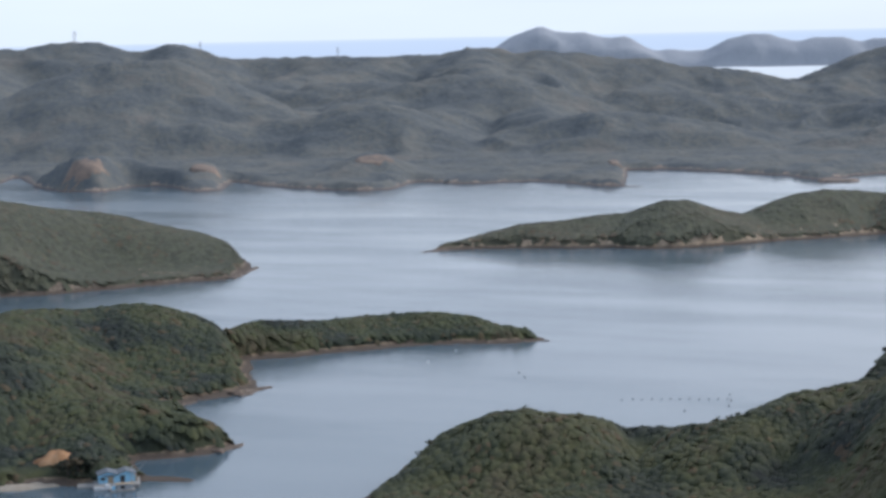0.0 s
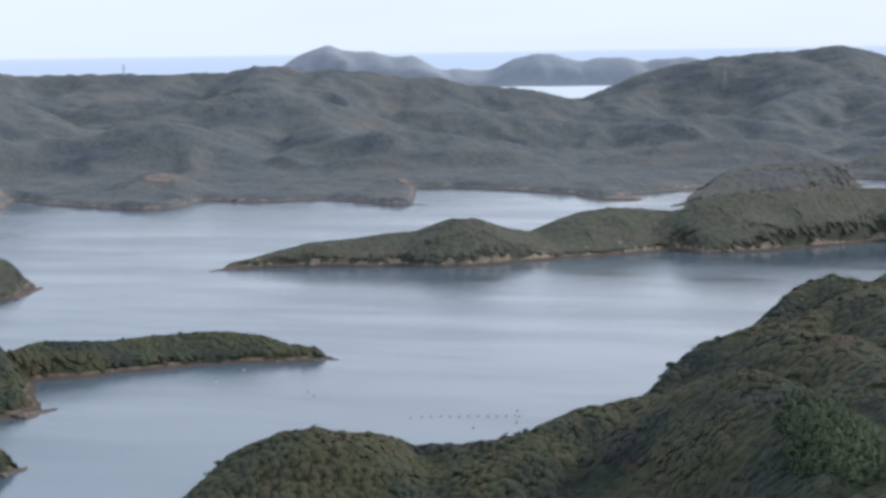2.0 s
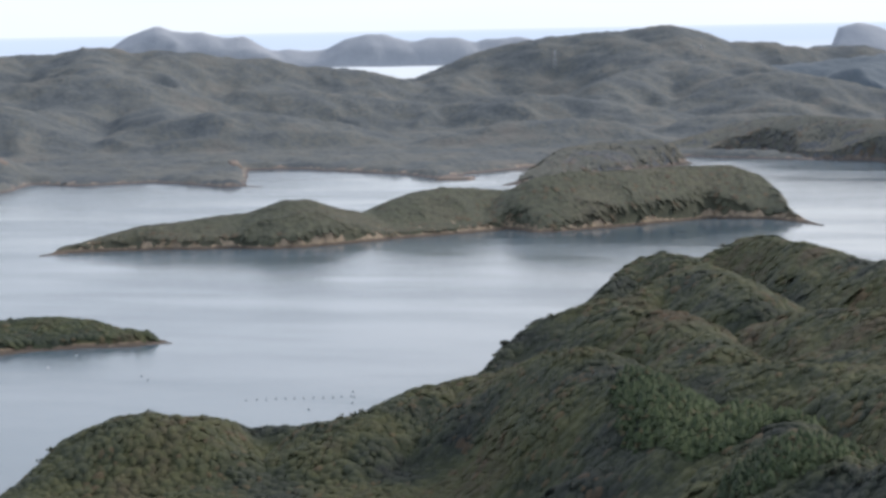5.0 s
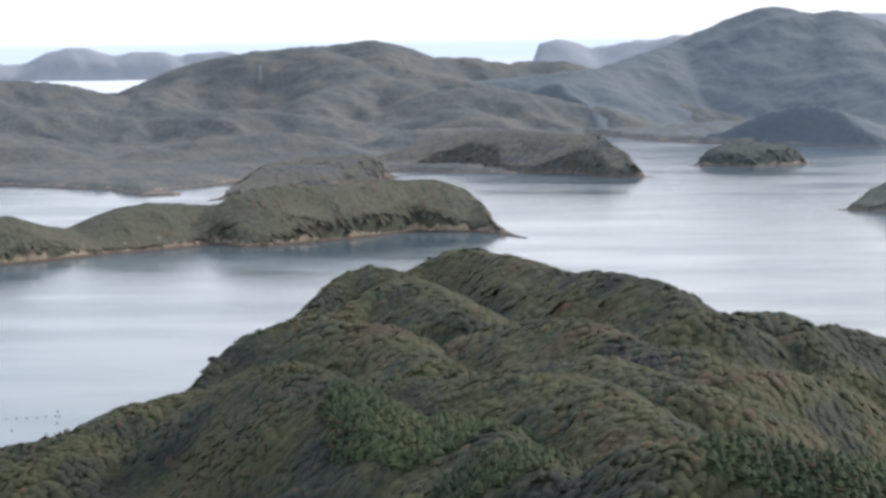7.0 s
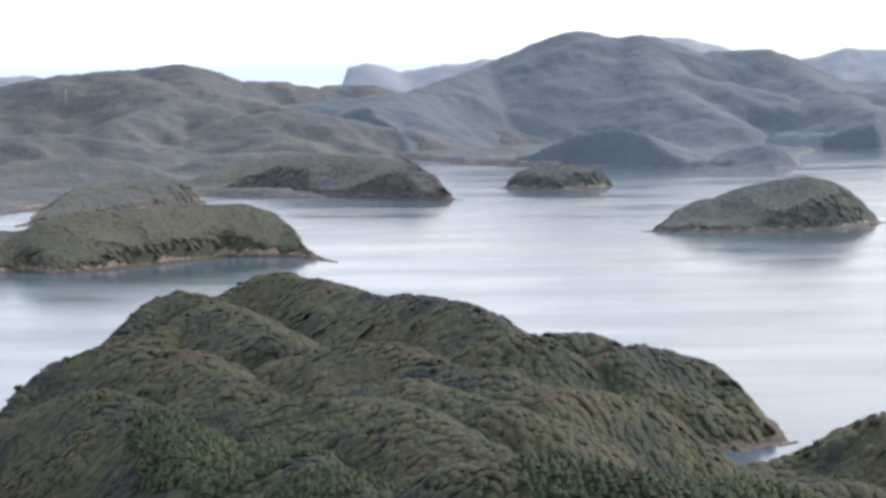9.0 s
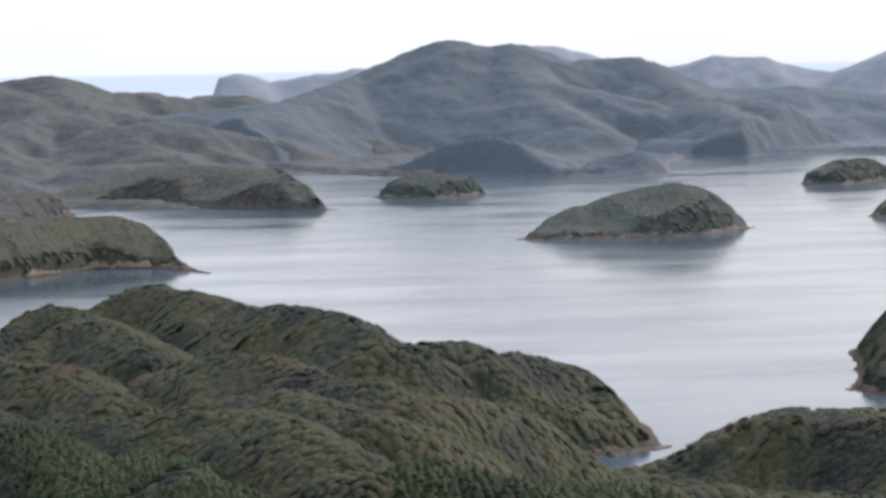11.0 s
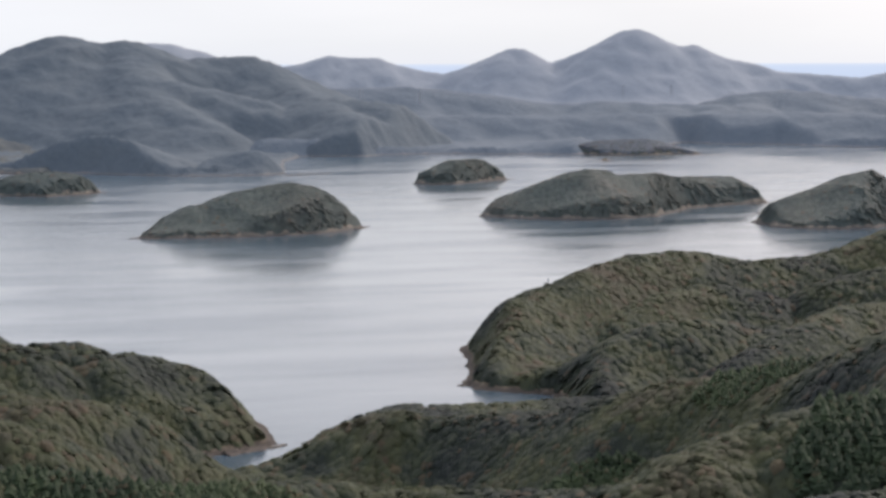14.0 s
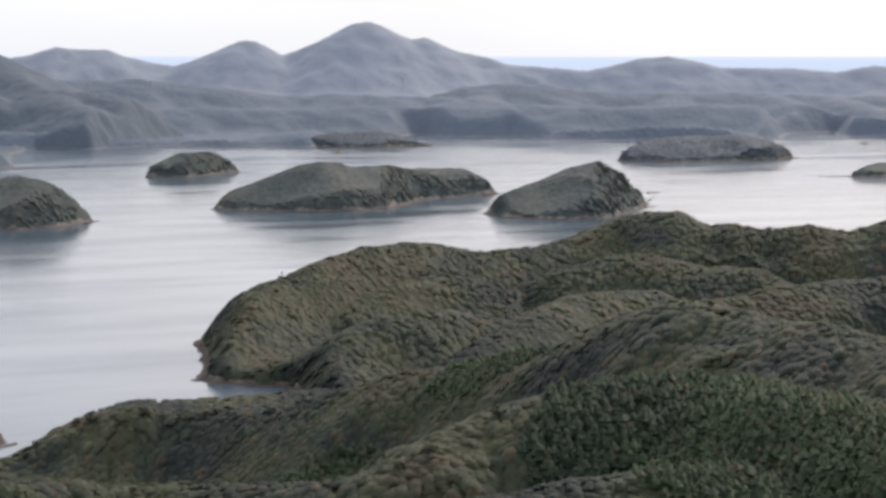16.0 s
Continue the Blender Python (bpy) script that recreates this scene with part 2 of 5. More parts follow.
class Landform:
    """Height of a piece of land: rounded ridges along its crest lines, cut off by its shore."""

    def __init__(self, shore, ridges, spread, shelf, bluff, rough, seed, slope=0.5, steep=0.9, floor=4.0, canopy=0.0, lumps=0.0):
        self.shore = np.array(shore, float)
        self.spread, self.shelf, self.bluff, self.rough, self.seed = spread, shelf, bluff, rough, seed
        self.slope, self.steep, self.floor, self.canopy, self.lumps = slope, steep, floor, canopy, lumps
        pts = []
        for line in ridges:
            for a, b in zip(line, line[1:]):
                n = max(2, int(math.dist(a[:2], b[:2]) / (spread * 0.15)))
                pts += [[a[i] + (b[i] - a[i]) * k / n for i in range(3)] for k in range(n)]
            pts.append(list(line[-1]))
        self.crest = np.array(pts, float)

    def inside(self, x, y):
        """Distance from the shore, positive on land; the shore itself is ragged."""
        best, within = np.full(x.shape, 1e9), np.zeros(x.shape, bool)
        s = self.shore
        for (ax, ay), (bx, by) in zip(s, np.roll(s, -1, 0)):
            dx, dy = bx - ax, by - ay
            k = np.clip(((x - ax) * dx + (y - ay) * dy) / (dx * dx + dy * dy + 1e-9), 0, 1)
            best = np.minimum(best, (x - ax - k * dx) ** 2 + (y - ay - k * dy) ** 2)
            within ^= ((ay > y) != (by > y)) & (x < dx * (y - ay) / (dy if dy else 1e-9) + ax)
        d = np.where(within, 1, -1) * np.sqrt(best)
        return d + fractal(x, y, self.shelf * 4, self.seed + 50, 3) * self.shelf * 0.45

    def height(self, x, y):
        x, y = np.asarray(x, float), np.asarray(y, float)
        ds = self.inside(x, y)
        top, dr = np.empty(x.shape), np.empty(x.shape)
        r0 = self.spread * 0.35
        for k in range(0, x.size, 4000):
            d2 = (x[k:k + 4000, None] - self.crest[:, 0]) ** 2 + (y[k:k + 4000, None] - self.crest[:, 1]) ** 2
            top[k:k + 4000] = (self.crest[:, 2] - self.slope * (np.sqrt(d2 + r0 * r0) - r0)).max(1)
            dr[k:k + 4000] = np.sqrt(d2.min(1))
        land = np.maximum(ds - self.shelf, 0)
        flank = 1 - np.exp(-(dr / (self.spread * 0.8)) ** 2)
        spur = 1 - 2 * np.abs(fractal(x, y, self.spread * 2.2, self.seed, 3))
        top = top - self.canopy + spur * self.rough * flank
        soft = 2.0 + self.floor * 0.3
        top = self.floor + soft * np.logaddexp(0, (top - self.floor) / soft)
        step = np.clip(land / 4.0, 0, 1)
        foot = 0.9 * np.clip(ds / self.shelf, 0, 1) + self.bluff * step * step * (3 - 2 * step) * (0.55 + 0.6 * np.clip(fractal(x, y, 45, self.seed + 9, 3), -0.8, 1)) * np.clip((top - 2) / 14, 0, 1)
        rim = foot + land * self.steep
        h = -2.0 * np.logaddexp(-top / 2.0, -rim / 2.0)
        h = np.maximum(h, np.minimum(foot, 0.9)) + self.lumps * fractal(x, y, 22, self.seed + 5, 2) * np.minimum(1, land / 15)
        return np.where(ds > 0, h, np.maximum(ds * 0.5, -6)), ds


def spurs(line, every, reach, seed, drop=0.75):
    """Side ridges that run down from a crest line towards the bay, forking once."""
    rng, out, left = random.Random(seed), [], every * 0.5
    for a, b in zip(line, line[1:]):
        gap = math.dist(a[:2], b[:2])
        while left < gap:
            u = left / gap
            x, y, z = (a[i] + (b[i] - a[i]) * u for i in range(3))
            head = math.atan2(-x, -y) + rng.uniform(-0.55, 0.55)
            length, path = reach * rng.uniform(0.4, 1.15), [(x, y, z)]
            for k in range(1, 6):
                head += rng.uniform(-0.22, 0.22)
                x, y = x + math.sin(head) * length / 5, y + math.cos(head) * length / 5
                path.append((x, y, z * (1 - drop * (k / 5) ** 0.9) * rng.uniform(0.9, 1.06)))
            out.append(path)
            fork, (fx, fy, fz) = head + rng.choice((-1, 1)) * rng.uniform(0.6, 0.9), path[2]
            out.append([(fx + math.sin(fork) * length * q, fy + math.cos(fork) * length * q, fz * (1 - 0.8 * q)) for q in (0, 0.2, 0.4)])
            left += every * rng.uniform(0.45, 1.7)
        left -= gap
    return out


def mesh_from(name, verts, faces, mat, smooth=True):
    """A mesh from arrays: verts (n, 3), faces (m, k) with k corners each."""
    me = bpy.data.meshes.new(name)
    n, k = faces.shape
    me.vertices.add(len(verts))
    me.vertices.foreach_set("co", np.ascontiguousarray(verts, np.float32).ravel())
    me.loops.add(n * k)
    me.loops.foreach_set("vertex_index", np.ascontiguousarray(faces, np.int32).ravel())
    me.polygons.add(n)
    me.polygons.foreach_set("loop_start", np.arange(0, n * k, k, dtype=np.int32))
    me.polygons.foreach_set("use_smooth", np.full(n, smooth))
    me.update(calc_edges=True)
    me.materials.append(mat)
    return me


def terrain(name, form, step, mat, fuzz=0.0):
    lo, hi = form.shore.min(0) - step * 2, form.shore.max(0) + step * 2
    nx, ny = int((hi[0] - lo[0]) / step) + 2, int((hi[1] - lo[1]) / step) + 2
    gx, gy = np.meshgrid(lo[0] + np.arange(nx) * step, lo[1] + np.arange(ny) * step)
    x, y = gx.ravel(), gy.ravel()
    x = x + soft_noise(x, y, step * 1.7, 3) * step * 0.3
    y = y + soft_noise(x, y, step * 1.7, 4) * step * 0.3
    z, ds = form.height(x, y)
    if fuzz:
        z = z + np.where(ds > form.shelf * 1.5, fractal(x, y, step * 2.2, 7, 2) * fuzz, 0)
    idx = np.arange(nx * ny).reshape(ny, nx)
    q = np.stack([idx[:-1, :-1], idx[:-1, 1:], idx[1:, 1:], idx[1:, :-1]], -1).reshape(-1, 4)
    q = q[z[q].max(1) > -2.5]
    used = np.unique(q)
    remap = np.zeros(nx * ny, np.int64)
    remap[used] = np.arange(len(used))
    return new(name, mesh_from(name, np.stack([x, y, z], 1)[used], remap[q], mat))


def crown_shape(seed, lobes, dome):
    """A tree crown seen from above: uneven rounded leaf lobes that overlap, with loose sprays at the rim."""
    rng = random.Random(seed)
    v, f = [], []
    for k in range(lobes):
        a, off = k * 2.39996 + rng.uniform(-0.5, 0.5), 0.0 if k == 0 else rng.uniform(0.4, 0.68)
        cx, cy, r = off * math.cos(a), off * math.sin(a), (0.66 if k == 0 else rng.uniform(0.38, 0.55)) if lobes > 1 else 0.95
        base, high = dome * (0.25 if k == 0 else rng.uniform(-0.2, 0.08)), dome * r * rng.uniform(1.0, 1.35)
        n0 = len(v)
        v.append((cx + rng.uniform(-0.1, 0.1) * r, cy + rng.uniform(-0.1, 0.1) * r, base + high))
        for ring, (q, up) in enumerate(((0.62, 0.72), (1.0, 0.0))):
            for j in range(5):
                t = 2 * math.pi * (j + 0.5 * ring) / 5 + rng.uniform(-0.2, 0.2)
                w = q * r * rng.uniform(0.82, 1.18)
                v.append((cx + w * math.cos(t), cy + w * math.sin(t), base + high * up * rng.uniform(0.85, 1.12) - (0.32 * dome if ring else 0)))
        for j in range(5):
            i, nx = n0 + 1 + j, n0 + 1 + (j + 1) % 5
            f += [(n0, i, nx), (i, i + 5, nx), (nx, i + 5, nx + 5)]
    for k in range(5 if lobes > 1 else 2):
        a = rng.uniform(0, 6.28)
        at = Vector((0.8 * math.cos(a), 0.8 * math.sin(a), dome * rng.uniform(-0.05, 0.3)))
        n0 = len(v)
        v += [tuple(at + Vector((rng.uniform(-0.28, 0.28), rng.uniform(-0.28, 0.28), rng.uniform(-0.14, 0.2)))) for _ in range(3)]
        f.append((n0, n0 + 1, n0 + 2))
    return np.array(v), np.array(f)


def cedar_shape(seed):
    """A conifer: narrow tapering tiers of drooping boughs with ragged edges."""
    rng = random.Random(seed)
    v, f = [], []
    for tier, (z0, z1, r) in enumerate(((-0.5, 0.9, 1.0), (0.15, 1.4, 0.85), (0.75, 1.9, 0.62), (1.3, 2.2, 0.38))):
        base = len(v)
        for k in range(6):
            a = 2 * math.pi * (k + 0.5 * tier) / 6
            rr = r * rng.uniform(0.65, 1.3)
            v.append((rr * math.cos(a), rr * math.sin(a), z0 + rng.uniform(-0.25, 0.25)))
        v.append((rng.uniform(-0.1, 0.1), rng.uniform(-0.1, 0.1), z1))
        f += [(base + k, base + (k + 1) % 6, base + 6) for k in range(6)]
    return np.array(v), np.array(f)


CROWN = [crown_shape(k, 3, 0.75) for k in range(10)]
LOW_CROWN = [crown_shape(k + 20, 2, 0.7) for k in range(8)]
CEDAR = [cedar_shape(k) for k in range(5)]


def in_stand(x, y, stands):
    hit = np.zeros(x.shape, bool)
    for cx, cy, rx, ry, turn in stands:
        c, s = math.cos(radians(turn)), math.sin(radians(turn))
        u, v = (x - cx) * c + (y - cy) * s, -(x - cx) * s + (y - cy) * c
        hit |= (u / rx) ** 2 + (v / ry) ** 2 + soft_noise(x, y, 14, 31) * 0.25 < 1
    return hit


def woods(owner, name, form, spacing, shapes, mat, keep=None, size=0.82, seed=1, margin=1.0, tall=1.0, lift=0.2, upright=False, lumpy=1.0):
    """Tree crowns over a landform, joined: nobody could count them."""
    rng = np.random.default_rng(seed)
    lo, hi = form.shore.min(0), form.shore.max(0)
    gx, gy = np.meshgrid(np.arange(lo[0], hi[0], spacing), np.arange(lo[1], hi[1], spacing * 0.87))
    gx = gx + (np.arange(gx.shape[0]) % 2)[:, None] * spacing * 0.5
    x, y = gx.ravel(), gy.ravel()
    x, y = x + rng.uniform(-0.42, 0.42, x.size) * spacing, y + rng.uniform(-0.42, 0.42, x.size) * spacing
    if keep is not None:
        ok = keep(x, y)
        x, y = x[ok], y[ok]
    z, ds = form.height(x, y)
    ok = (ds > form.shelf + margin) & (z > 1.2)
    x, y, z = x[ok], y[ok], z[ok]
    # slopes that fall out of the lookout's sight keep only a few trees
    far = np.hypot(x, y)
    rise = (form.height(x * (1 + 5 / far), y * (1 + 5 / far))[0] - z) / 5
    unseen = rise < -(EYE.z - z) / far - 0.30
    ok = ~unseen | (rng.random(x.size) < 0.12)
    x, y, z = x[ok], y[ok], z[ok]
    r = spacing * size * rng.choice([0.72, 0.9, 1.0, 1.25], x.size) * rng.uniform(0.85, 1.15, x.size) * (1 + 0.25 * soft_noise(x, y, 60, 17))
    lump = lambda px, py: (fractal(px, py, spacing * 3, seed + 3, 2) * 0.28 + soft_noise(px, py, spacing * 8, seed + 8) * 0.4 + 0.1) * spacing * lumpy
    tilt_x = (form.height(x + 1.5, y)[0] + lump(x + 1.5, y) - z - lump(x, y)) / 1.5
    tilt_y = (form.height(x, y + 1.5)[0] + lump(x, y + 1.5) - z - lump(x, y)) / 1.5
    tilt_x, tilt_y = np.clip(tilt_x, -0.85, 0.85), np.clip(tilt_y, -0.85, 0.85)
    if upright:
        tilt_x, tilt_y = tilt_x * 0, tilt_y * 0
    z = z + lump(x, y)
    pick, turn = rng.integers(0, len(shapes), x.size), rng.uniform(0, 2 * math.pi, x.size)
    high = r * rng.uniform(0.85, 1.25, x.size) * tall
    vs, fs, base = [], [], 0
    for k, (v, f) in enumerate(shapes):
        m = pick == k
        c, s = np.cos(turn[m])[:, None], np.sin(turn[m])[:, None]
        px = x[m][:, None] + r[m][:, None] * (c * v[:, 0] - s * v[:, 1])
        py = y[m][:, None] + r[m][:, None] * (s * v[:, 0] + c * v[:, 1])
        pz = (z[m] + high[m] * lift)[:, None] + high[m][:, None] * v[:, 2] + tilt_x[m][:, None] * (px - x[m][:, None]) + tilt_y[m][:, None] * (py - y[m][:, None])
        vs.append(np.stack([px, py, pz], -1).reshape(-1, 3))
        fs.append((f[None] + (base + np.arange(m.sum()) * len(v))[:, None, None]).reshape(-1, 3))
        base += m.sum() * len(v)
    ob = new(name, mesh_from(name, np.concatenate(vs), np.concatenate(fs), mat))
    ob.parent = owner
    return tagged(ob, kind="stuff")

# shorelines and crest lines, metres from the lookout's foot, placed to fit its view
far_range_shore = [(-756, 2228), (-633, 2172), (-499, 2096), (-455, 2059), (-453, 2133), (-408, 1998), (-371, 1921), (-322, 1893), (-301, 1966), (-267, 1956), (-234, 1875), (-209, 1889), (-209, 2000), (-170, 1928), (-117, 1869), (-74, 1836), (-43, 1862), (-23, 1943), (10, 1904), (48, 1907), (86, 1918), (116, 1879), (145, 1835), (168, 1828), (192, 2047), (242, 2039)]
far_range_shore += [(290, 1972), (333, 1908), (346, 1859), (364, 1862), (392, 1894), (432, 1923), (483, 1969), (562, 2038), (676, 2106), (747, 2031), (770, 1920), (609, 2094), (739, 2151), (827, 2103), (1165, 2684), (1169, 2422), (1220, 2277), (1428, 2524), (1842, 3324), (1000, 3950), (500, 4000), (0, 4000), (-700, 3900), (-1300, 3500), (-1000, 2300)]
far_range_ridges = []
far_range_ridges.append([(-1035, 3081, 138), (-940, 3111, 142), (-859, 3134, 136), (-793, 3152, 140), (-735, 3166, 133), (-692, 3175, 134), (-649, 3184, 135), (-606, 3193, 144), (-571, 3199, 146), (-536, 3205, 140), (-506, 3210, 129), (-466, 3216, 128), (-426, 3222, 138), (-395, 3226, 129), (-351, 3231, 114), (-306, 3236, 111), (-252, 3240, 113), (-197, 3244, 113), (-116, 3248, 111), (-33, 3250, 112), (12, 3250, 111), (49, 3250, 121), (86, 3249, 121), (104, 3248, 113), (177, 3245, 115), (249, 3240, 106), (294, 3237, 99), (339, 3232, 97), (384, 3227, 85), (438, 3220, 83), (473, 3215, 79), (508, 3210, 72), (544, 3204, 62)])
far_range_ridges.append([(575, 3402, 57), (633, 3391, 58), (661, 3386, 71), (690, 3380, 86), (728, 3372, 101), (785, 3360, 116), (832, 3348, 124), (879, 3336, 127), (934, 3321, 132), (990, 3305, 135), (1031, 3292, 141), (1054, 3285, 135), (1081, 3276, 124), (1117, 3264, 107), (1153, 3252, 110), (1189, 3239, 107), (1235, 3221, 98), (1144, 3308, 106), (1177, 3296, 107), (1210, 3284, 107), (1248, 3270, 96), (1302, 3249, 99), (1352, 3228, 100)])
far_range_ridges.append([(-598, 2530, 65), (-536, 2544, 74), (-487, 2554, 98), (-444, 2562, 111), (-409, 2568, 118), (-352, 2576, 118), (-317, 2581, 104), (-275, 2585, 78), (-225, 2590, 48)])
far_range_ridges.append([(-206, 2441, 43), (-151, 2445, 48), (-109, 2448, 59), (-68, 2449, 61), (-13, 2450, 38), (28, 2450, 13)])
far_range_ridges.append([(-174, 2845, 77), (-110, 2848, 80), (-62, 2849, 76), (18, 2850, 66), (82, 2849, 71), (146, 2846, 54)])
far_range_ridges.append([(-118, 2747, 64), (-59, 2749, 76), (17, 2750, 88), (92, 2748, 83), (168, 2745, 61), (228, 2740, 42)])
far_range_ridges.append([(126, 2397, 38), (186, 2393, 48), (253, 2387, 44), (320, 2379, 32), (373, 2371, 19)])
far_range_ridges.append([(264, 2788, 63), (358, 2777, 59), (451, 2763, 45), (560, 2743, 30)])
far_range_ridges.append([(529, 2750, 34), (591, 2737, 44), (652, 2723, 49), (728, 2704, 41), (804, 2682, 29), (863, 2664, 12)])
far_range_ridges.append([(470, 2303, 21), (522, 2291, 29), (586, 2276, 33), (643, 2260, 29)])
far_range_ridges.append([(791, 2372, 26), (836, 2356, 30), (889, 2337, 29), (957, 2309, 19), (960, 2308, 31), (996, 2293, 21)])
far_range_ridges.append([(996, 2883, 62), (1052, 2863, 68), (1117, 2838, 61), (1184, 2811, 43), (1230, 2791, 36), (1274, 2771, 15), (1319, 2750, -4)])
far_range_ridges.append([(-392, 1951, 8), (-376, 1954, 22), (-354, 1958, 31), (-327, 1963, 34), (-306, 1966, 26), (-289, 1969, 11)])
far_range_ridges.append([(-273, 1991, 3), (-260, 1993, 15), (-246, 1995, 20), (-232, 1997, 11), (-220, 1998, 1)])
far_range_ridges.append([(-103, 2007, 0), (-86, 2008, 15), (-68, 2009, 25), (-51, 2009, 17), (-38, 2010, 3)])
far_range_ridges.append([(23, 2060, -6), (58, 2059, -1), (104, 2057, 2), (151, 2054, 6), (178, 2052, 9), (185, 2052, -6)])
cape_n_shore = [(389, 1743), (435, 1773), (504, 1828), (577, 1887), (636, 1948), (625, 2045), (567, 2057), (476, 1941)]
cape_n_ridges = []
cape_n_ridges.append([(403, 1781, 2), (416, 1802, 9), (447, 1841, 11), (462, 1858, 15), (485, 1885, 21), (509, 1910, 25), (539, 1934, 26), (566, 1947, 25), (592, 1956, 26), (617, 1969, 18), (628, 1973, 8), (637, 1973, 2)])
cape_p_shore = [(625, 2106), (677, 2086), (722, 2103), (746, 2076), (752, 1982), (769, 1921), (801, 1898), (820, 1842), (862, 1821), (896, 2012), (893, 2117), (871, 2176), (857, 2259), (836, 2326), (799, 2326), (736, 2269)]
cape_p_ridges = []
cape_p_ridges.append([(667, 2157, 5), (713, 2175, 15), (763, 2200, 24), (787, 2187, 32), (795, 2134, 37), (808, 2073, 40), (824, 2023, 39), (847, 1971, 38), (858, 1911, 37), (864, 1898, 30), (869, 1884, 18), (872, 1867, 6), (874, 1857, 2)])
mountain_range_shore = [(1028, 3090), (1114, 3004), (1162, 2855), (1184, 2728), (1178, 2600), (1182, 2448), (1206, 2377), (1291, 2254), (1320, 2161), (1381, 2126), (1475, 2112), (1642, 2357), (1762, 2481), (1833, 2411), (2185, 2605), (2524, 3231), (2150, 3724), (1116, 3893)]
mountain_range_ridges = []
mountain_range_ridges.append([(1333, 3387, 98), (1383, 3367, 100), (1417, 3353, 91), (1451, 3338, 82), (1504, 3315, 86), (1539, 3299, 96), (1584, 3277, 114), (1630, 3255, 136), (1667, 3236, 156), (1703, 3217, 177), (1739, 3198, 191), (1762, 3185, 188), (1784, 3173, 178), (1819, 3153, 178), (1846, 3137, 183), (1868, 3124, 175), (1889, 3111, 158), (1911, 3098, 153), (1932, 3085, 142), (1958, 3068, 153), (1984, 3052, 152), (2026, 3024, 155), (2038, 3016, 146), (2055, 3004, 131), (2076, 2990, 112), (2100, 2973, 91), (2125, 2956, 71), (2149, 2938, 48), (2173, 2920, 30)])
mountain_range_ridges.append([(1199, 2330, 32), (1238, 2309, 45), (1270, 2291, 52), (1296, 2277, 51), (1334, 2255, 36), (1365, 2236, 17)])
mountain_range_ridges.append([(1322, 2098, 27), (1351, 2080, 36), (1380, 2061, 42), (1403, 2045, 33), (1415, 2037, 14)])
far_island_shore = [(-477, 4535), (0, 4560), (239, 4554), (556, 4526), (870, 4476), (1257, 4383), (1315, 4585), (910, 4682), (581, 4734), (250, 4763), (0, 4770), (-499, 4744)]
far_island_ridges = []
far_island_ridges.append([(112, 4659, 79), (141, 4658, 102), (183, 4656, 143), (235, 4654, 161), (267, 4652, 148), (338, 4648, 143), (389, 4644, 130), (428, 4640, 135), (467, 4637, 110), (499, 4633, 96), (538, 4629, 102), (570, 4625, 95), (622, 4618, 98), (674, 4611, 124), (713, 4605, 133), (752, 4599, 133), (804, 4590, 115), (855, 4581, 121), (919, 4568, 121), (951, 4562, 110), (984, 4555, 115), (1060, 4538, 120), (1098, 4529, 111), (1124, 4523, 108), (1187, 4506, 93)])
far_headland_shore = [(1576, 4001), (1749, 3928), (1952, 3831), (2215, 3686), (2421, 4029), (2134, 4188), (1912, 4294), (1723, 4373)]
far_headland_ridges = []
far_headland_ridges.append([(1672, 4124, 88), (1676, 4122, 117), (1686, 4118, 132), (1712, 4108, 139), (1738, 4097, 133), (1769, 4083, 117), (1817, 4062, 123), (1871, 4037, 133), (1915, 4017, 133), (1948, 4001, 146), (1971, 3990, 142), (2015, 3967, 154), (2060, 3944, 169), (2104, 3921, 178)])
far_tableland_shore = [(2085, 3761), (2279, 3647), (2466, 3522), (2696, 3850), (2491, 3986), (2279, 4111)]
far_tableland_ridges = []
far_tableland_ridges.append([(2240, 3845, 169), (2272, 3826, 186), (2304, 3807, 187), (2336, 3787, 185), (2347, 3781, 177), (2389, 3754, 170), (2421, 3734, 152), (2442, 3720, 130)])
distant_range_shore = [(2315, 3564), (2558, 3394), (2788, 3208), (3005, 3005), (3208, 2788), (3394, 2558), (3564, 2315), (3717, 2060), (3883, 1729), (4348, 1936), (4122, 2380), (3851, 2798), (3537, 3185), (3185, 3537), (2865, 3802), (2592, 3992)]
distant_range_ridges = []
distant_range_ridges.append([(2590, 3862, 83), (2617, 3844, 118), (2636, 3831, 116), (2657, 3816, 133), (2699, 3787, 143), (2745, 3753, 160), (2771, 3734, 155), (2833, 3688, 154), (2858, 3668, 141), (2903, 3632, 127), (2954, 3591, 117), (2994, 3558, 132), (3033, 3525, 153), (3072, 3490, 176), (3087, 3477, 176), (3106, 3460, 161), (3135, 3434, 140), (3169, 3403, 153), (3207, 3367, 175), (3235, 3340, 195), (3263, 3313, 215), (3282, 3294, 219), (3300, 3276, 211), (3328, 3248, 190), (3355, 3219, 177), (3373, 3201, 183), (3400, 3172, 163), (3427, 3143, 150), (3471, 3095, 138), (3497, 3065, 122), (3556, 2996, 115), (3623, 2915, 106), (3663, 2864, 120), (3695, 2823, 134), (3734, 2771, 141), (3773, 2718, 128), (3803, 2676, 115), (3847, 2612, 113), (3897, 2537, 113), (3952, 2451, 105), (3978, 2407, 116), (3995, 2380, 121), (4010, 2355, 116), (4055, 2276, 122), (4103, 2187, 110)])
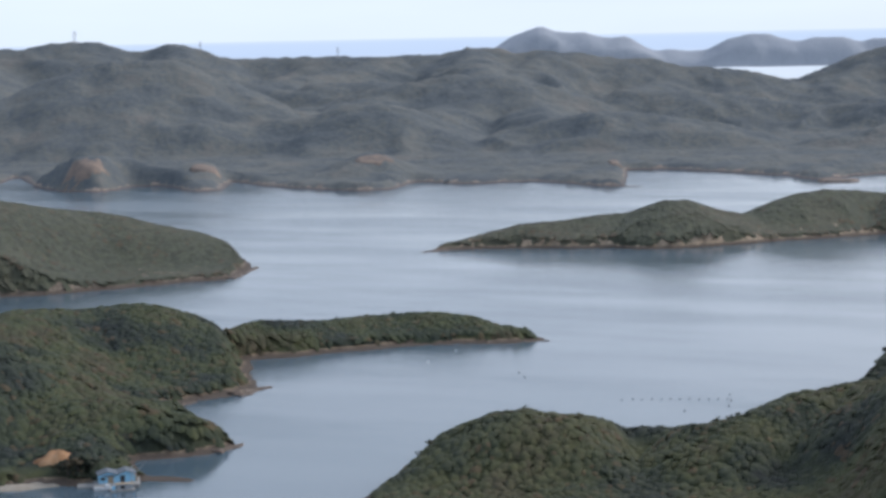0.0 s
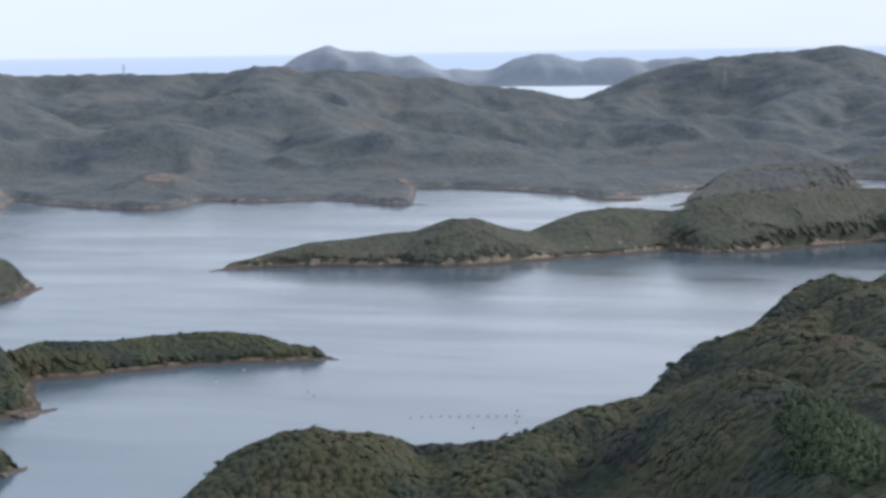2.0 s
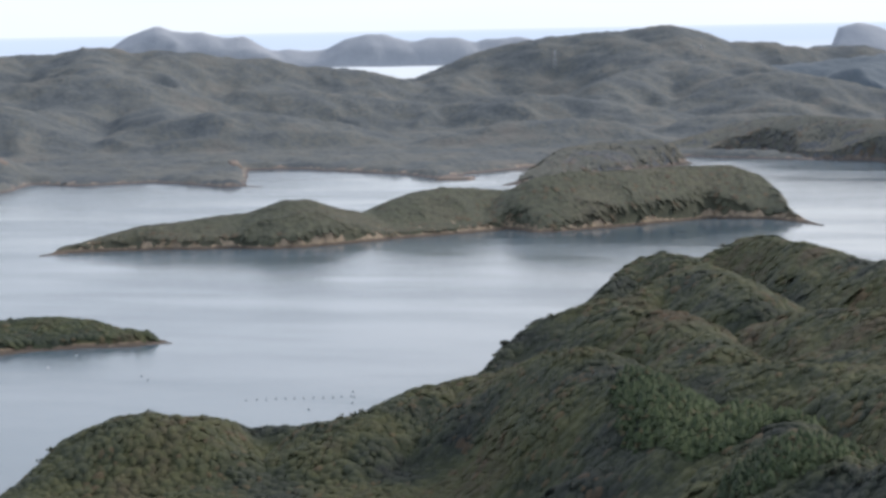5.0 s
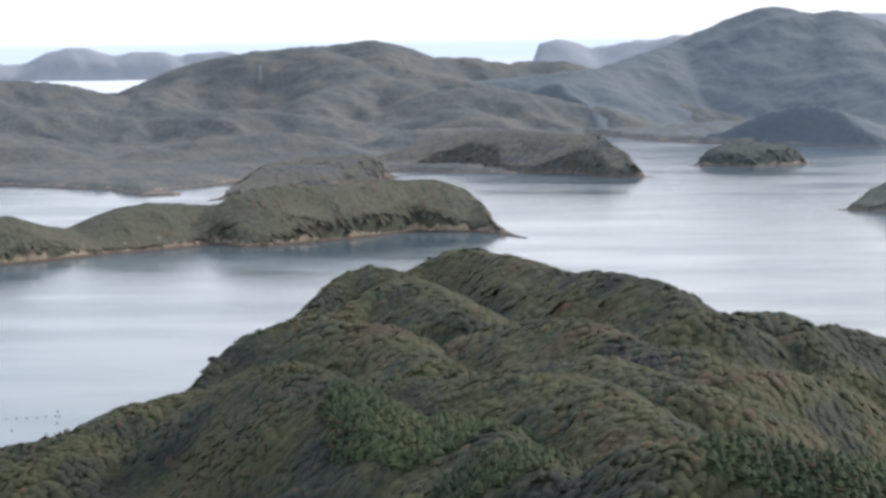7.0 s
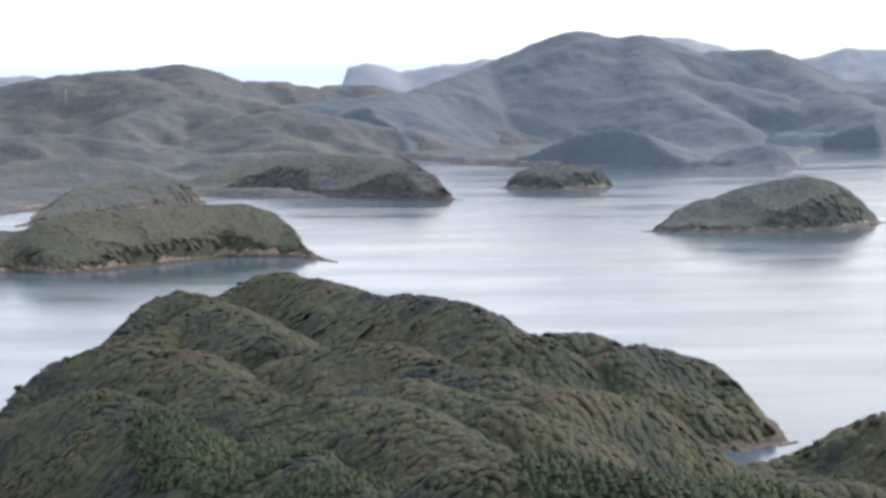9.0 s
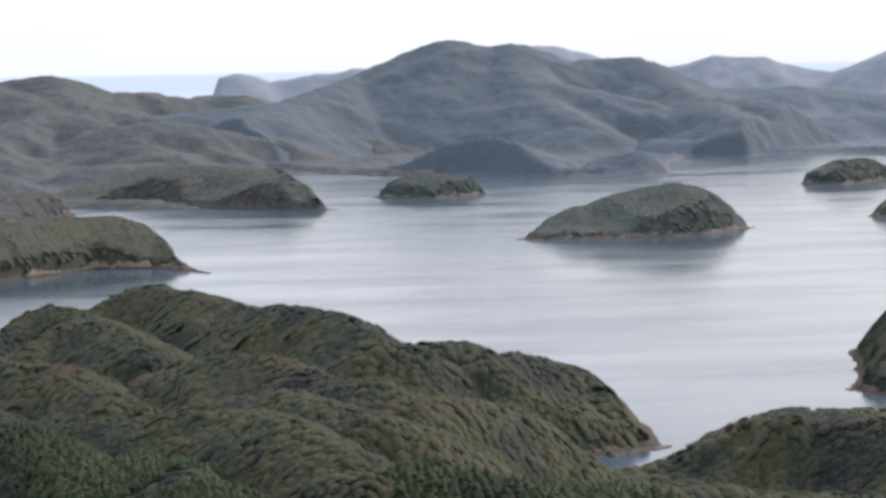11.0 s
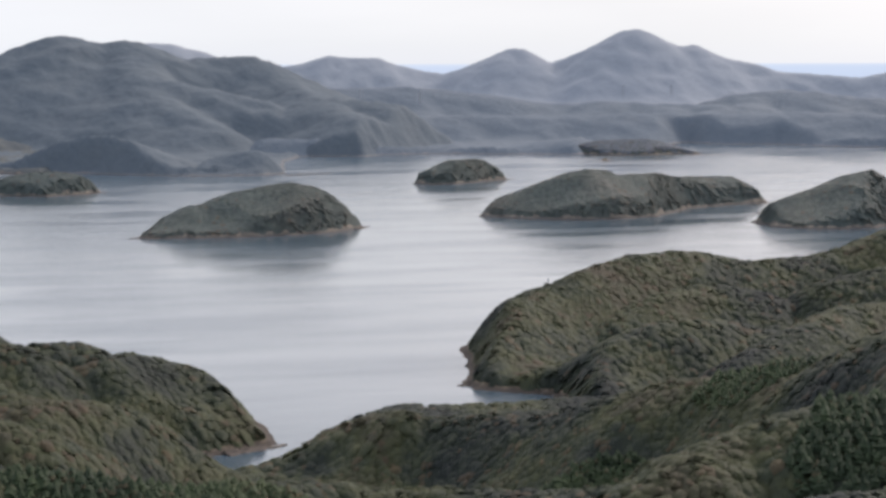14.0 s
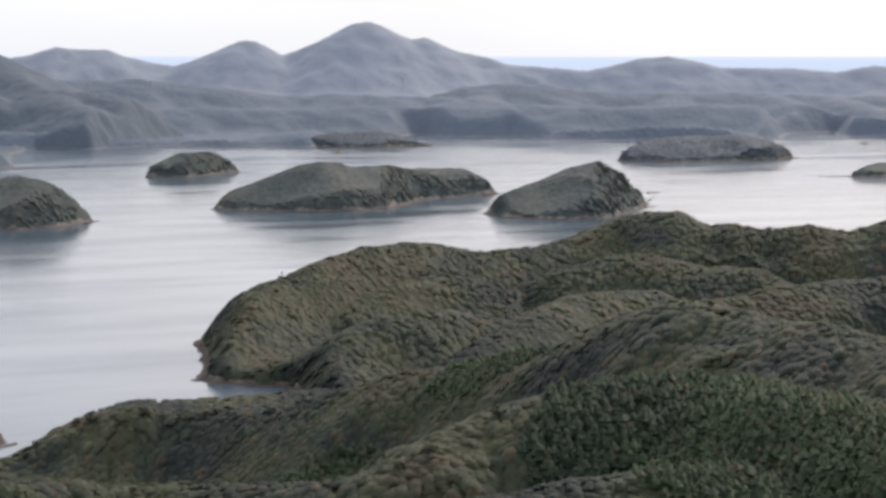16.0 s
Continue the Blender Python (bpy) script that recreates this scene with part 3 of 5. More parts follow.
low_range_shore = [(1661, 2504), (1738, 2484), (1822, 2458), (1921, 2419), (1984, 2386), (2028, 2318), (2078, 2270), (2115, 2233), (2344, 2354), (2576, 2458), (2563, 2364), (2632, 2293), (2625, 2161), (2672, 2076), (2762, 1908), (2909, 1916), (3071, 1998), (3212, 2002), (3102, 1922), (3114, 1827), (3153, 1701), (3900, 1419), (3637, 2100), (3217, 2700), (2810, 3121), (2294, 3277)]
low_range_ridges = []
low_range_ridges.append([(2140, 3260, 86), (2210, 3213, 86), (2263, 3176, 91), (2341, 3119, 93), (2418, 3060, 95), (2469, 3019, 89), (2535, 2963, 80), (2601, 2906, 68), (2650, 2862, 61), (2713, 2801, 66), (2791, 2724, 61), (2859, 2652, 61)])
low_range_ridges.append([(2910, 2745, 56), (2963, 2687, 79), (3015, 2628, 87), (3059, 2577, 82), (3103, 2525, 73), (3158, 2454, 67), (3226, 2365, 67), (3291, 2274, 69), (3352, 2182, 65), (3411, 2089, 61), (3467, 1995, 66), (3530, 1881, 62)])
low_range_ridges.append([(2007, 2988, 50), (2072, 2944, 58), (2137, 2897, 55), (2247, 2812, 47), (2355, 2722, 49), (2446, 2642, 44), (2534, 2558, 51), (2646, 2441, 49), (2747, 2327, 54), (2843, 2209, 50), (2933, 2088, 55), (3017, 1964, 51), (3121, 1795, 52)])
low_range_ridges.append([(1659, 2500, 36), (1727, 2453, 47), (1787, 2410, 50), (1860, 2354, 52), (1912, 2312, 46), (1963, 2269, 34), (2007, 2230, 22)])
low_range_ridges.append([(2114, 2335, 16), (2153, 2299, 23), (2191, 2263, 29), (2229, 2225, 32), (2291, 2162, 30)])
low_range_ridges.append([(2475, 2257, 29), (2538, 2187, 35), (2610, 2100, 31), (2680, 2011, 35), (2745, 1920, 32), (2808, 1827, 36), (2886, 1702, 33)])
island_c_shore = [(-13, 1308), (2, 1315), (27, 1316), (56, 1313), (85, 1306), (107, 1305), (136, 1291), (154, 1291), (174, 1300), (206, 1315), (232, 1328), (261, 1337), (291, 1349), (309, 1357), (318, 1327), (339, 1330), (374, 1342), (417, 1361), (466, 1384), (501, 1362), (512, 1330), (518, 1313), (538, 1462), (458, 1494), (377, 1480), (345, 1514)]
island_c_shore += [(293, 1502), (229, 1463), (169, 1413), (115, 1399), (59, 1373), (2, 1333)]
island_c_ridges = []
island_c_ridges.append([(7, 1325, 2), (17, 1329, 3), (32, 1335, 9), (54, 1339, 14), (77, 1341, 16), (104, 1346, 19), (130, 1344, 21), (141, 1341, 25), (151, 1344, 28), (163, 1348, 28), (176, 1356, 23), (191, 1366, 18), (213, 1380, 14), (231, 1391, 20), (254, 1405, 26), (271, 1410, 28), (289, 1416, 26), (320, 1426, 23), (330, 1412, 25), (343, 1397, 34), (365, 1400, 37), (387, 1405, 36), (411, 1413, 36), (435, 1421, 36), (459, 1430, 36), (491, 1432, 36), (501, 1423, 32), (515, 1410, 23), (523, 1384, 17), (526, 1367, 8), (528, 1359, 2)])
island_q_shore = [(981, 1974), (987, 1947), (1023, 1909), (1066, 1911), (1106, 1929), (1100, 1971), (1070, 1996), (1014, 2000)]
island_q_ridges = []
island_q_ridges.append([(992, 1980, 2), (999, 1971, 15), (1014, 1966, 21), (1031, 1957, 24), (1050, 1947, 25), (1072, 1941, 22), (1085, 1939, 16), (1095, 1940, 6), (1103, 1940, 2)])
island_s_shore = [(828, 1403), (843, 1386), (870, 1360), (905, 1347), (944, 1338), (985, 1340), (1041, 1370), (1038, 1412), (1015, 1438), (989, 1471), (937, 1464), (886, 1457)]
island_s_ridges = []
island_s_ridges.append([(859, 1418, 2), (863, 1418, 7), (877, 1415, 17), (891, 1410, 24), (906, 1407, 25), (922, 1405, 32), (938, 1404, 35), (956, 1396, 39), (972, 1386, 41), (986, 1381, 38), (1000, 1376, 30), (1018, 1376, 20), (1033, 1380, 10), (1039, 1381, 2)])
island_w_shore = [(1451, 1831), (1458, 1796), (1489, 1784), (1562, 1809), (1603, 1819), (1602, 1856), (1546, 1852), (1499, 1847)]
island_w_ridges = []
island_w_ridges.append([(1461, 1836, 2), (1469, 1831, 12), (1484, 1818, 20), (1508, 1816, 28), (1560, 1826, 27), (1573, 1829, 18), (1581, 1830, 3)])
island_z_shore = [(1193, 1404), (1192, 1375), (1211, 1327), (1231, 1296), (1268, 1284), (1313, 1285), (1403, 1335), (1459, 1341), (1491, 1341), (1530, 1345), (1555, 1398), (1541, 1417), (1505, 1432), (1427, 1396), (1393, 1411), (1342, 1413), (1302, 1427), (1245, 1436)]
island_z_ridges = []
island_z_ridges.append([(1211, 1411, 2), (1213, 1407, 9), (1230, 1394, 20), (1249, 1376, 30), (1269, 1359, 40), (1281, 1349, 43), (1297, 1347, 42), (1310, 1345, 36), (1332, 1340, 37), (1358, 1336, 37), (1416, 1362, 30), (1465, 1378, 28), (1499, 1374, 27), (1511, 1370, 21), (1523, 1366, 9), (1535, 1361, 2)])
island_aa_shore = [(1327, 1188), (1300, 1143), (1301, 1106), (1331, 1081), (1373, 1077), (1468, 1114), (1652, 1237), (1531, 1162), (1475, 1157), (1458, 1184), (1406, 1195), (1368, 1203)]
island_aa_ridges = []
island_aa_ridges.append([(1337, 1187, 2), (1331, 1170, 16), (1343, 1155, 24), (1366, 1141, 33), (1388, 1127, 43), (1409, 1119, 47), (1418, 1114, 46), (1445, 1122, 38), (1485, 1133, 30), (1502, 1139, 20), (1561, 1179, 2)])
island_dd_shore = [(2127, 1666), (2121, 1629), (2162, 1584), (2223, 1536), (2300, 1514), (2354, 1522), (2368, 1558), (2336, 1614), (2275, 1666), (2189, 1681)]
island_dd_ridges = []
island_dd_ridges.append([(2142, 1671, 2), (2148, 1664, 16), (2169, 1646, 25), (2205, 1626, 32), (2244, 1606, 33), (2274, 1571, 33), (2311, 1549, 27), (2337, 1534, 13), (2354, 1533, 2)])
island_hh_shore = [(2116, 2286), (2126, 2195), (2175, 2147), (2227, 2149), (2271, 2131), (2287, 2207), (2250, 2221), (2196, 2267)]
island_hh_ridges = []
island_hh_ridges.append([(2131, 2289, 3), (2139, 2278, 16), (2152, 2247, 20), (2173, 2218, 23), (2204, 2188, 24), (2243, 2177, 16), (2267, 2163, 3)])
island_ii_shore = [(2021, 1244), (2028, 1217), (2054, 1204), (2134, 1195), (2130, 1249), (2089, 1253)]
island_ii_ridges = []
island_ii_ridges.append([(2046, 1242, 3), (2055, 1234, 12), (2078, 1228, 16), (2094, 1223, 15), (2116, 1216, 9), (2136, 1208, 2)])
cape_r_shore = [(1336, 2147), (1374, 2115), (1424, 2088), (1477, 2111), (1505, 2207), (1470, 2262)]
cape_r_ridges = []
cape_r_ridges.append([(1361, 2173, 9), (1409, 2182, 20), (1442, 2179, 27), (1457, 2150, 29), (1477, 2141, 20), (1486, 2135, 3)])
islet_shore = [(2016, 2102), (2002, 2069), (2034, 2084), (2019, 2087)]
islet_ridges = []
islet_ridges.append([(2015, 2093, 2), (2010, 2078, 8), (2024, 2082, 2)])
islet_b_shore = [(2816, 1710), (2788, 1678), (2834, 1689), (2813, 1693)]
islet_b_ridges = []
islet_b_ridges.append([(2813, 1702, 2), (2800, 1685, 8), (2823, 1689, 2)])
headland_d_shore = [(-316, 1104), (-279, 1105), (-249, 1115), (-225, 1121), (-204, 1130), (-184, 1144), (-160, 1161), (-129, 1177), (-124, 1190), (-117, 1236), (-138, 1322), (-146, 1335), (-193, 1401), (-230, 1427), (-261, 1443), (-287, 1428), (-309, 1385), (-332, 1313)]
headland_d_ridges = []
headland_d_ridges.append([(-318, 1170, 54), (-300, 1203, 52), (-274, 1238, 45), (-257, 1255, 40), (-239, 1272, 36), (-217, 1272, 33), (-196, 1271, 27), (-174, 1269, 23), (-159, 1263, 18), (-148, 1257, 12), (-138, 1249, 7), (-134, 1249, 2)])
headland_e_shore = [(-110, 858), (-90, 871), (-77, 874), (-58, 885), (-38, 894), (-17, 904), (3, 906), (21, 904), (34, 907), (47, 914), (35, 938), (22, 951), (3, 971), (-19, 986), (-42, 987), (-64, 970), (-84, 948), (-97, 935)]
headland_e_ridges = []
headland_e_ridges.append([(-109, 876, 16), (-105, 885, 15), (-94, 899, 14), (-79, 908, 13), (-65, 920, 10), (-50, 930, 8), (-34, 939, 9), (-18, 941, 10), (-4, 938, 11), (4, 935, 10), (11, 931, 6), (19, 927, 2), (24, 925, 2)])
headland_f_shore = [(-197, 730), (-167, 737), (-138, 751), (-117, 757), (-101, 770), (-91, 780), (-81, 788), (-73, 803), (-93, 904), (-109, 938), (-126, 959), (-152, 983), (-184, 1001), (-210, 925)]
headland_f_ridges = []
headland_f_ridges.append([(-200, 791, 35), (-185, 825, 31), (-174, 842, 29), (-163, 858, 27), (-149, 865, 27), (-134, 859, 28), (-126, 858, 25), (-119, 857, 21), (-111, 855, 19), (-101, 852, 18), (-94, 847, 15), (-88, 843, 8), (-84, 838, 2)])
headland_near_shore = [(-188.9, 600.5), (-151.4, 614.7), (-142.5, 623.9), (-130.6, 627.1), (-111.9, 625.8), (-99.0, 633.5), (-82.2, 629.2), (-80.2, 633.8), (-100.0, 642.6), (-104.0, 663.8), (-94.1, 667.0), (-77.2, 673.3), (-72.3, 688.5), (-78.3, 700.6), (-100.1, 761.0), (-121.8, 756.1), (-141.6, 773.9), (-183.1, 811.1), (-255.0, 820.5)]
headland_near_ridges = []
headland_near_ridges.append([(-185, 717, 44), (-173, 714, 36), (-159, 707, 28), (-150, 699, 21), (-140, 691, 18), (-130, 678, 14), (-121, 661, 9), (-117, 649, 7)])
headland_near_ridges.append([(-144, 690, 15), (-134, 687, 17), (-122, 687, 18), (-110, 686, 16), (-98, 683, 13), (-88, 680, 11), (-79, 675, 9)])
wooded_hills_west_shore = [(-13, 640), (0, 681), (9, 706), (28, 728), (50, 711), (61, 685), (88, 692), (111, 710), (138, 744), (153, 762), (169, 792), (177, 816), (194, 859), (222, 914), (252, 956), (279, 997), (294, 1036), (333, 1133), (358, 1163), (371, 1127), (412, 1189), (451, 1202), (453, 1174), (451, 1065), (478, 1047), (466, 960)]
wooded_hills_west_shore += [(450, 871), (466, 873), (467, 819), (484, 815), (483, 775), (465, 724), (446, 679), (438, 647), (429, 628), (418, 602), (402, 598), (390, 599), (379, 598), (360, 573), (345, 540), (357, 527), (382, 518), (292, 302), (253, 212), (250, -80), (-60, -160), (-200, 60), (-87, 411)]
wooded_hills_west_ridges = []
wooded_hills_west_ridges.append([(-7, 626, 8), (0, 626, 14), (8, 619, 20), (17, 620, 23), (24, 618, 24), (33, 616, 23), (44, 625, 20), (52, 639, 14)])
wooded_hills_west_ridges.append([(52, 637, 14), (57, 637, 12), (68, 632, 14), (78, 615, 18), (91, 608, 22), (104, 617, 24), (115, 637, 24), (117, 620, 26), (128, 636, 26), (141, 660, 24)])
wooded_hills_west_ridges.append([(125, 626, 28), (133, 624, 30), (142, 613, 34), (146, 595, 40), (151, 573, 45), (155, 560, 46), (155, 536, 45), (157, 517, 44), (158, 487, 42), (163, 464, 40), (161, 428, 38), (157, 388, 36)])
wooded_hills_west_ridges.append([(165, 768, 8), (171, 768, 14), (182, 776, 20), (192, 779, 25), (204, 770, 30), (212, 765, 32), (216, 732, 33), (224, 715, 34), (225, 684, 33), (221, 645, 32)])
wooded_hills_west_ridges.append([(267, 958, 8), (267, 947, 15), (278, 959, 21), (290, 969, 25), (299, 970, 27), (302, 946, 27), (305, 930, 26), (297, 874, 27)])
wooded_hills_west_ridges.append([(247, 836, 24), (258, 846, 28), (269, 849, 31), (278, 834, 33), (281, 806, 33), (278, 768, 32)])
wooded_hills_west_ridges.append([(332, 1011, 16), (340, 1002, 22), (356, 1002, 28), (361, 978, 31), (358, 928, 33), (352, 874, 34), (348, 822, 35), (347, 793, 39), (345, 755, 43), (341, 727, 44), (334, 687, 43), (331, 657, 41), (335, 649, 39)])
wooded_hills_west_ridges.append([(344, 667, 36), (356, 666, 37), (367, 664, 36), (368, 644, 33), (386, 650, 32), (404, 648, 27), (408, 636, 21), (411, 626, 15), (421, 623, 9), (424, 622, 4)])
wooded_hills_west_ridges.append([(258, 701, 30), (264, 685, 36), (268, 653, 41), (270, 628, 44), (264, 574, 45), (272, 550, 45), (274, 527, 43), (295, 529, 39), (313, 530, 33), (330, 538, 22), (349, 558, 8)])
wooded_hills_west_ridges.append([(237, 605, 34), (237, 573, 40), (237, 537, 46), (237, 505, 48), (239, 479, 47), (249, 474, 44), (258, 470, 38), (271, 475, 28)])
wooded_hills_west_ridges.append([(181, 579, 36), (190, 562, 40), (197, 550, 43), (197, 523, 46), (207, 510, 48), (210, 491, 50), (210, 465, 50), (207, 429, 48)])
wooded_hills_west_ridges.append([(160, 492, 38), (171, 488, 42), (173, 460, 44), (171, 422, 45), (173, 403, 42)])
wooded_hills_west_ridges.append([(181, 412, 38), (180, 398, 46), (184, 394, 51), (188, 381, 54), (196, 380, 55), (205, 375, 54), (213, 367, 52), (227, 368, 48), (243, 368, 47), (258, 367, 46), (269, 365, 45)])
wooded_hills_west_ridges.append([(115, 228, 66), (123, 224, 70), (126, 219, 72), (131, 217, 72), (136, 215, 71), (142, 213, 68), (70, 132, 105), (0, -60, 112)])
wooded_hills_east_shore = [(353.8, 560.9), (368.9, 560.4), (377.8, 556.3), (393.0, 565.8), (382.8, 556.4), (421.2, 595.0), (454.4, 615.4), (486.5, 633.1), (494.3, 629.8), (500.3, 615.2), (518.0, 601.4), (538.5, 594.4), (564.8, 598.5), (606.0, 612.7), (604.6, 529.4), (560, 13), (466, -115), (420, -80), (200, -200), (-40, -120), (60, 120)]
wooded_hills_east_ridges = []
wooded_hills_east_ridges.append([(382, 547, 7), (381, 535, 13), (392, 530, 19), (402, 523, 25), (403, 513, 27), (411, 505, 25), (417, 484, 27), (419, 459, 31), (421, 446, 35), (429, 419, 44), (444, 392, 50), (444, 376, 56)])
wooded_hills_east_ridges.append([(449, 368, 57), (441, 342, 67), (437, 320, 74), (437, 310, 76), (435, 300, 74), (344, 21, 74), (346, 6, 74), (352, -3, 74), (365, -37, 76)])
wooded_hills_east_ridges.append([(253, 405, 39), (262, 383, 41), (282, 347, 45), (287, 332, 47), (291, 309, 49), (299, 292, 53), (309, 291, 57), (327, 293, 60), (336, 285, 64), (348, 279, 66), (359, 271, 67), (369, 263, 68), (299, 24, 72)])
wooded_hills_east_ridges.append([(231, 284, 52), (258, 252, 55), (296, 243, 58), (325, 224, 60)])
wooded_hills_east_ridges.append([(252, 4, 68), (269, -18, 72), (120, -60, 105), (10, -70, 112)])
wooded_headland_shore = [(566.9, 620.6), (557.9, 636.5), (551.0, 652.3), (560.6, 670.2), (591.4, 702.5), (630, 756), (656, 771), (707, 819), (772, 861), (844, 893), (900, 921), (951, 931), (991, 930), (980, 878), (1033, 874), (1142, 918), (1232, 956), (1317, 969), (1251, 888), (1024, 81), (1058, 44), (1045, 22), (1116, -7), (793, -107), (552, -96), (523.1, 365.7), (498.3, 490.1)]
wooded_headland_ridges = []
wooded_headland_ridges.append([(577, 677, 18), (593, 690, 23), (612, 700, 28), (632, 709, 31), (653, 718, 33), (666, 719, 34), (687, 726, 37), (709, 733, 39), (736, 735, 42), (759, 733, 43), (769, 730, 42), (783, 722, 38)])
wooded_headland_ridges.append([(783, 722, 38), (797, 714, 36), (814, 709, 37), (832, 704, 37), (850, 699, 40), (869, 691, 46), (883, 681, 51), (890, 671, 54), (894, 658, 55), (895, 648, 51), (896, 637, 48), (904, 627, 50), (912, 615, 47), (919, 604, 47), (927, 592, 49), (939, 574, 46), (949, 556, 52), (963, 532, 55)])
wooded_headland_ridges.append([(547, 584, 13), (574, 600, 20), (598, 604, 26), (615, 601, 29), (633, 597, 30), (652, 591, 27), (664, 578, 23)])
wooded_headland_ridges.append([(672, 686, 20), (708, 691, 28), (739, 689, 30), (761, 679, 27)])
wooded_headland_ridges.append([(600, 529, 27), (634, 536, 32), (666, 544, 37), (692, 543, 38), (711, 536, 37)])
wooded_headland_ridges.append([(795, 654, 32), (818, 642, 36), (832, 624, 38), (838, 599, 34), (853, 578, 33)])
wooded_headland_ridges.append([(694, 508, 33), (723, 502, 36), (755, 490, 39), (785, 479, 40), (809, 458, 42)])
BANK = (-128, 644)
BUSH = (-119, 633)
POLE = (-121, 651)
LANDING = (-105.7, 627.8)
BOAT = (-108.7, 620.4)
BARGE = (-102.8, 619.8)
BEACH = (-138.4, 626.8)
BUOYS = [(67.3, 757.9), (71.6, 758.6), (75.2, 758.1), (78.9, 757.8), (82.5, 757.5), (86.0, 757.2), (89.6, 756.9), (93.2, 756.6), (96.9, 755.2), (100.5, 755.0), (104.0, 754.8), (107.6, 754.6)]
FLOATS = [(-7.5, 858.7), (4.7, 888.6), (109.9, 765.0), (108.8, 753.1), (106.0, 740.6), (88.4, 732.3), (30.6, 825.6), (32.5, 814.3)]
STANDS = [(160, 520, 14, 22, -17), (162, 498, 20, 26, -18), (168, 476, 20, 20, -19), (165, 429, 18, 14, -21), (339, 260, 22, 34, -53), (341, 231, 28, 38, -56), (351, 212, 26, 38, -59), (436, 388, 17, 16, -48), (487, 408, 15, 16, -50), (389, 412, 20, 10, -43), (210, 367, 22, 12, -30), (237, 363, 24, 12, -33)]
PYLONS = [(-576, 3188, 140, 23), (-381, 3218, 125, 22), (-162, 3236, 111, 21), (807, 3200, 82, 25), (947, 3161, 63, 26), (1035, 3133, 92, 15), (2316, 2886, 72, 26), (2230, 2953, 78, 21), (2595, 2637, 83, 18), (2657, 2575, 86, 13), (2170, 2997, 39, 26), (2316, 2885, 73, 18)]
SPITS = [((2, 1315), (-14, 1305), 7, 1.4), ((516, 1328), (519, 1306), 6, 1.4), ((160, 1840), (183, 1827), 8, 1.2), ((-129, 1180), (-116, 1239), 9, 1.6), ((19, 909), (48, 912), 6, 1.3), ((19, 921), (36, 928), 4, 1.0), ((-85, 786), (-72, 804), 8, 1.6), ((-80, 675), (-72, 689), 6, 1.5), ((-107, 766), (-98, 773), 6, 1.2), ((855, 1838), (862, 1818), 7, 1.2), ((390, 599), (418, 600), 6, 1.4), ((844, 1400), (826, 1404), 6, 1.2), ((980, 1953), (976, 1970), 6, 1.2), ((1098, 1936), (1108, 1928), 6, 1.2), ((843, 1386), (826, 1405), 6, 1.3), ((1019, 1357), (1046, 1374), 6, 1.2)]
SPITS += [((1451, 2081), (1518, 2076), 8, 1.0), ((1567, 1820), (1613, 1826), 6, 1.1), ((1194, 1394), (1189, 1397), 5, 1.2), ((1503, 1340), (1531, 1344), 5, 1.2), ((1333, 1182), (1326, 1189), 4, 1.2), ((1646, 1245), (1661, 1240), 5, 1.3), ((1485, 1126), (1502, 1126), 5, 1.3), ((1416, 1252), (1398, 1250), 4, 1.2), ((625, 737), (625, 745), 3, 1.2), ((596, 704), (592, 705), 3, 1.2), ((560, 659), (554, 665), 4, 1.4), ((2236, 2139), (2286, 2087), 7, 1.0), ((2039, 1239), (2010, 1273), 6, 1.0), ((2334, 1522), (2357, 1519), 6, 1.0)]
COVE_BEACH = (1703, 2439)
FISH_HUT = (1428, 1359)
COTTAGES = [(-298, 2004), (-214, 2009), (5, 1920)]
SCARS = [(-345, 1931, 22, 14), (-232, 1971, 17, 13), (-65, 1984, 20, 15), (178, 2037, 8, 14), (365, 1844, 20, 12)]
STRAIT = [(530, 4509, 61), (568, 4504, 60), (606, 4499, 60), (644, 4494, 60), (682, 4489, 60), (720, 4483, 59), (757, 4476, 59), (795, 4470, 59), (833, 4463, 59), (871, 4456, 59), (908, 4448, 59)]
SIGNAL_POLE = (133, 221, 70)
BEACON = (658, 720, 32)


def seabed_disc(radius):
    """One sheet of sea out to the horizon, finer near the lookout."""
    rings = [0] + [radius * (k / 40) ** 2.0 for k in range(1, 41)]
    n = 96
    v = [(0.0, 0.0, 0.0)] + [(r * math.cos(2 * math.pi * k / n), r * math.sin(2 * math.pi * k / n), 0.0) for r in rings[1:] for k in range(n)]
    bm = bmesh.new()
    vs = [bm.verts.new(c) for c in v]
    for k in range(n):
        bm.faces.new((vs[0], vs[1 + k], vs[1 + (k + 1) % n]))
    for j in range(len(rings) - 2):
        for k in range(n):
            a, b = 1 + j * n + k, 1 + j * n + (k + 1) % n
            bm.faces.new((vs[a], vs[a + n], vs[b + n], vs[b]))
    return bm


def link(name, bm, mat):
    me = bpy.data.meshes.new(name)
    bm.to_mesh(me)
    bm.free()
    me.materials.append(mat)
    return new(name, me)


water = tagged(link("water", seabed_disc(4800), water_mat), "grey-blue calm bay water with faint wind streaks", "sea", kind="structure")

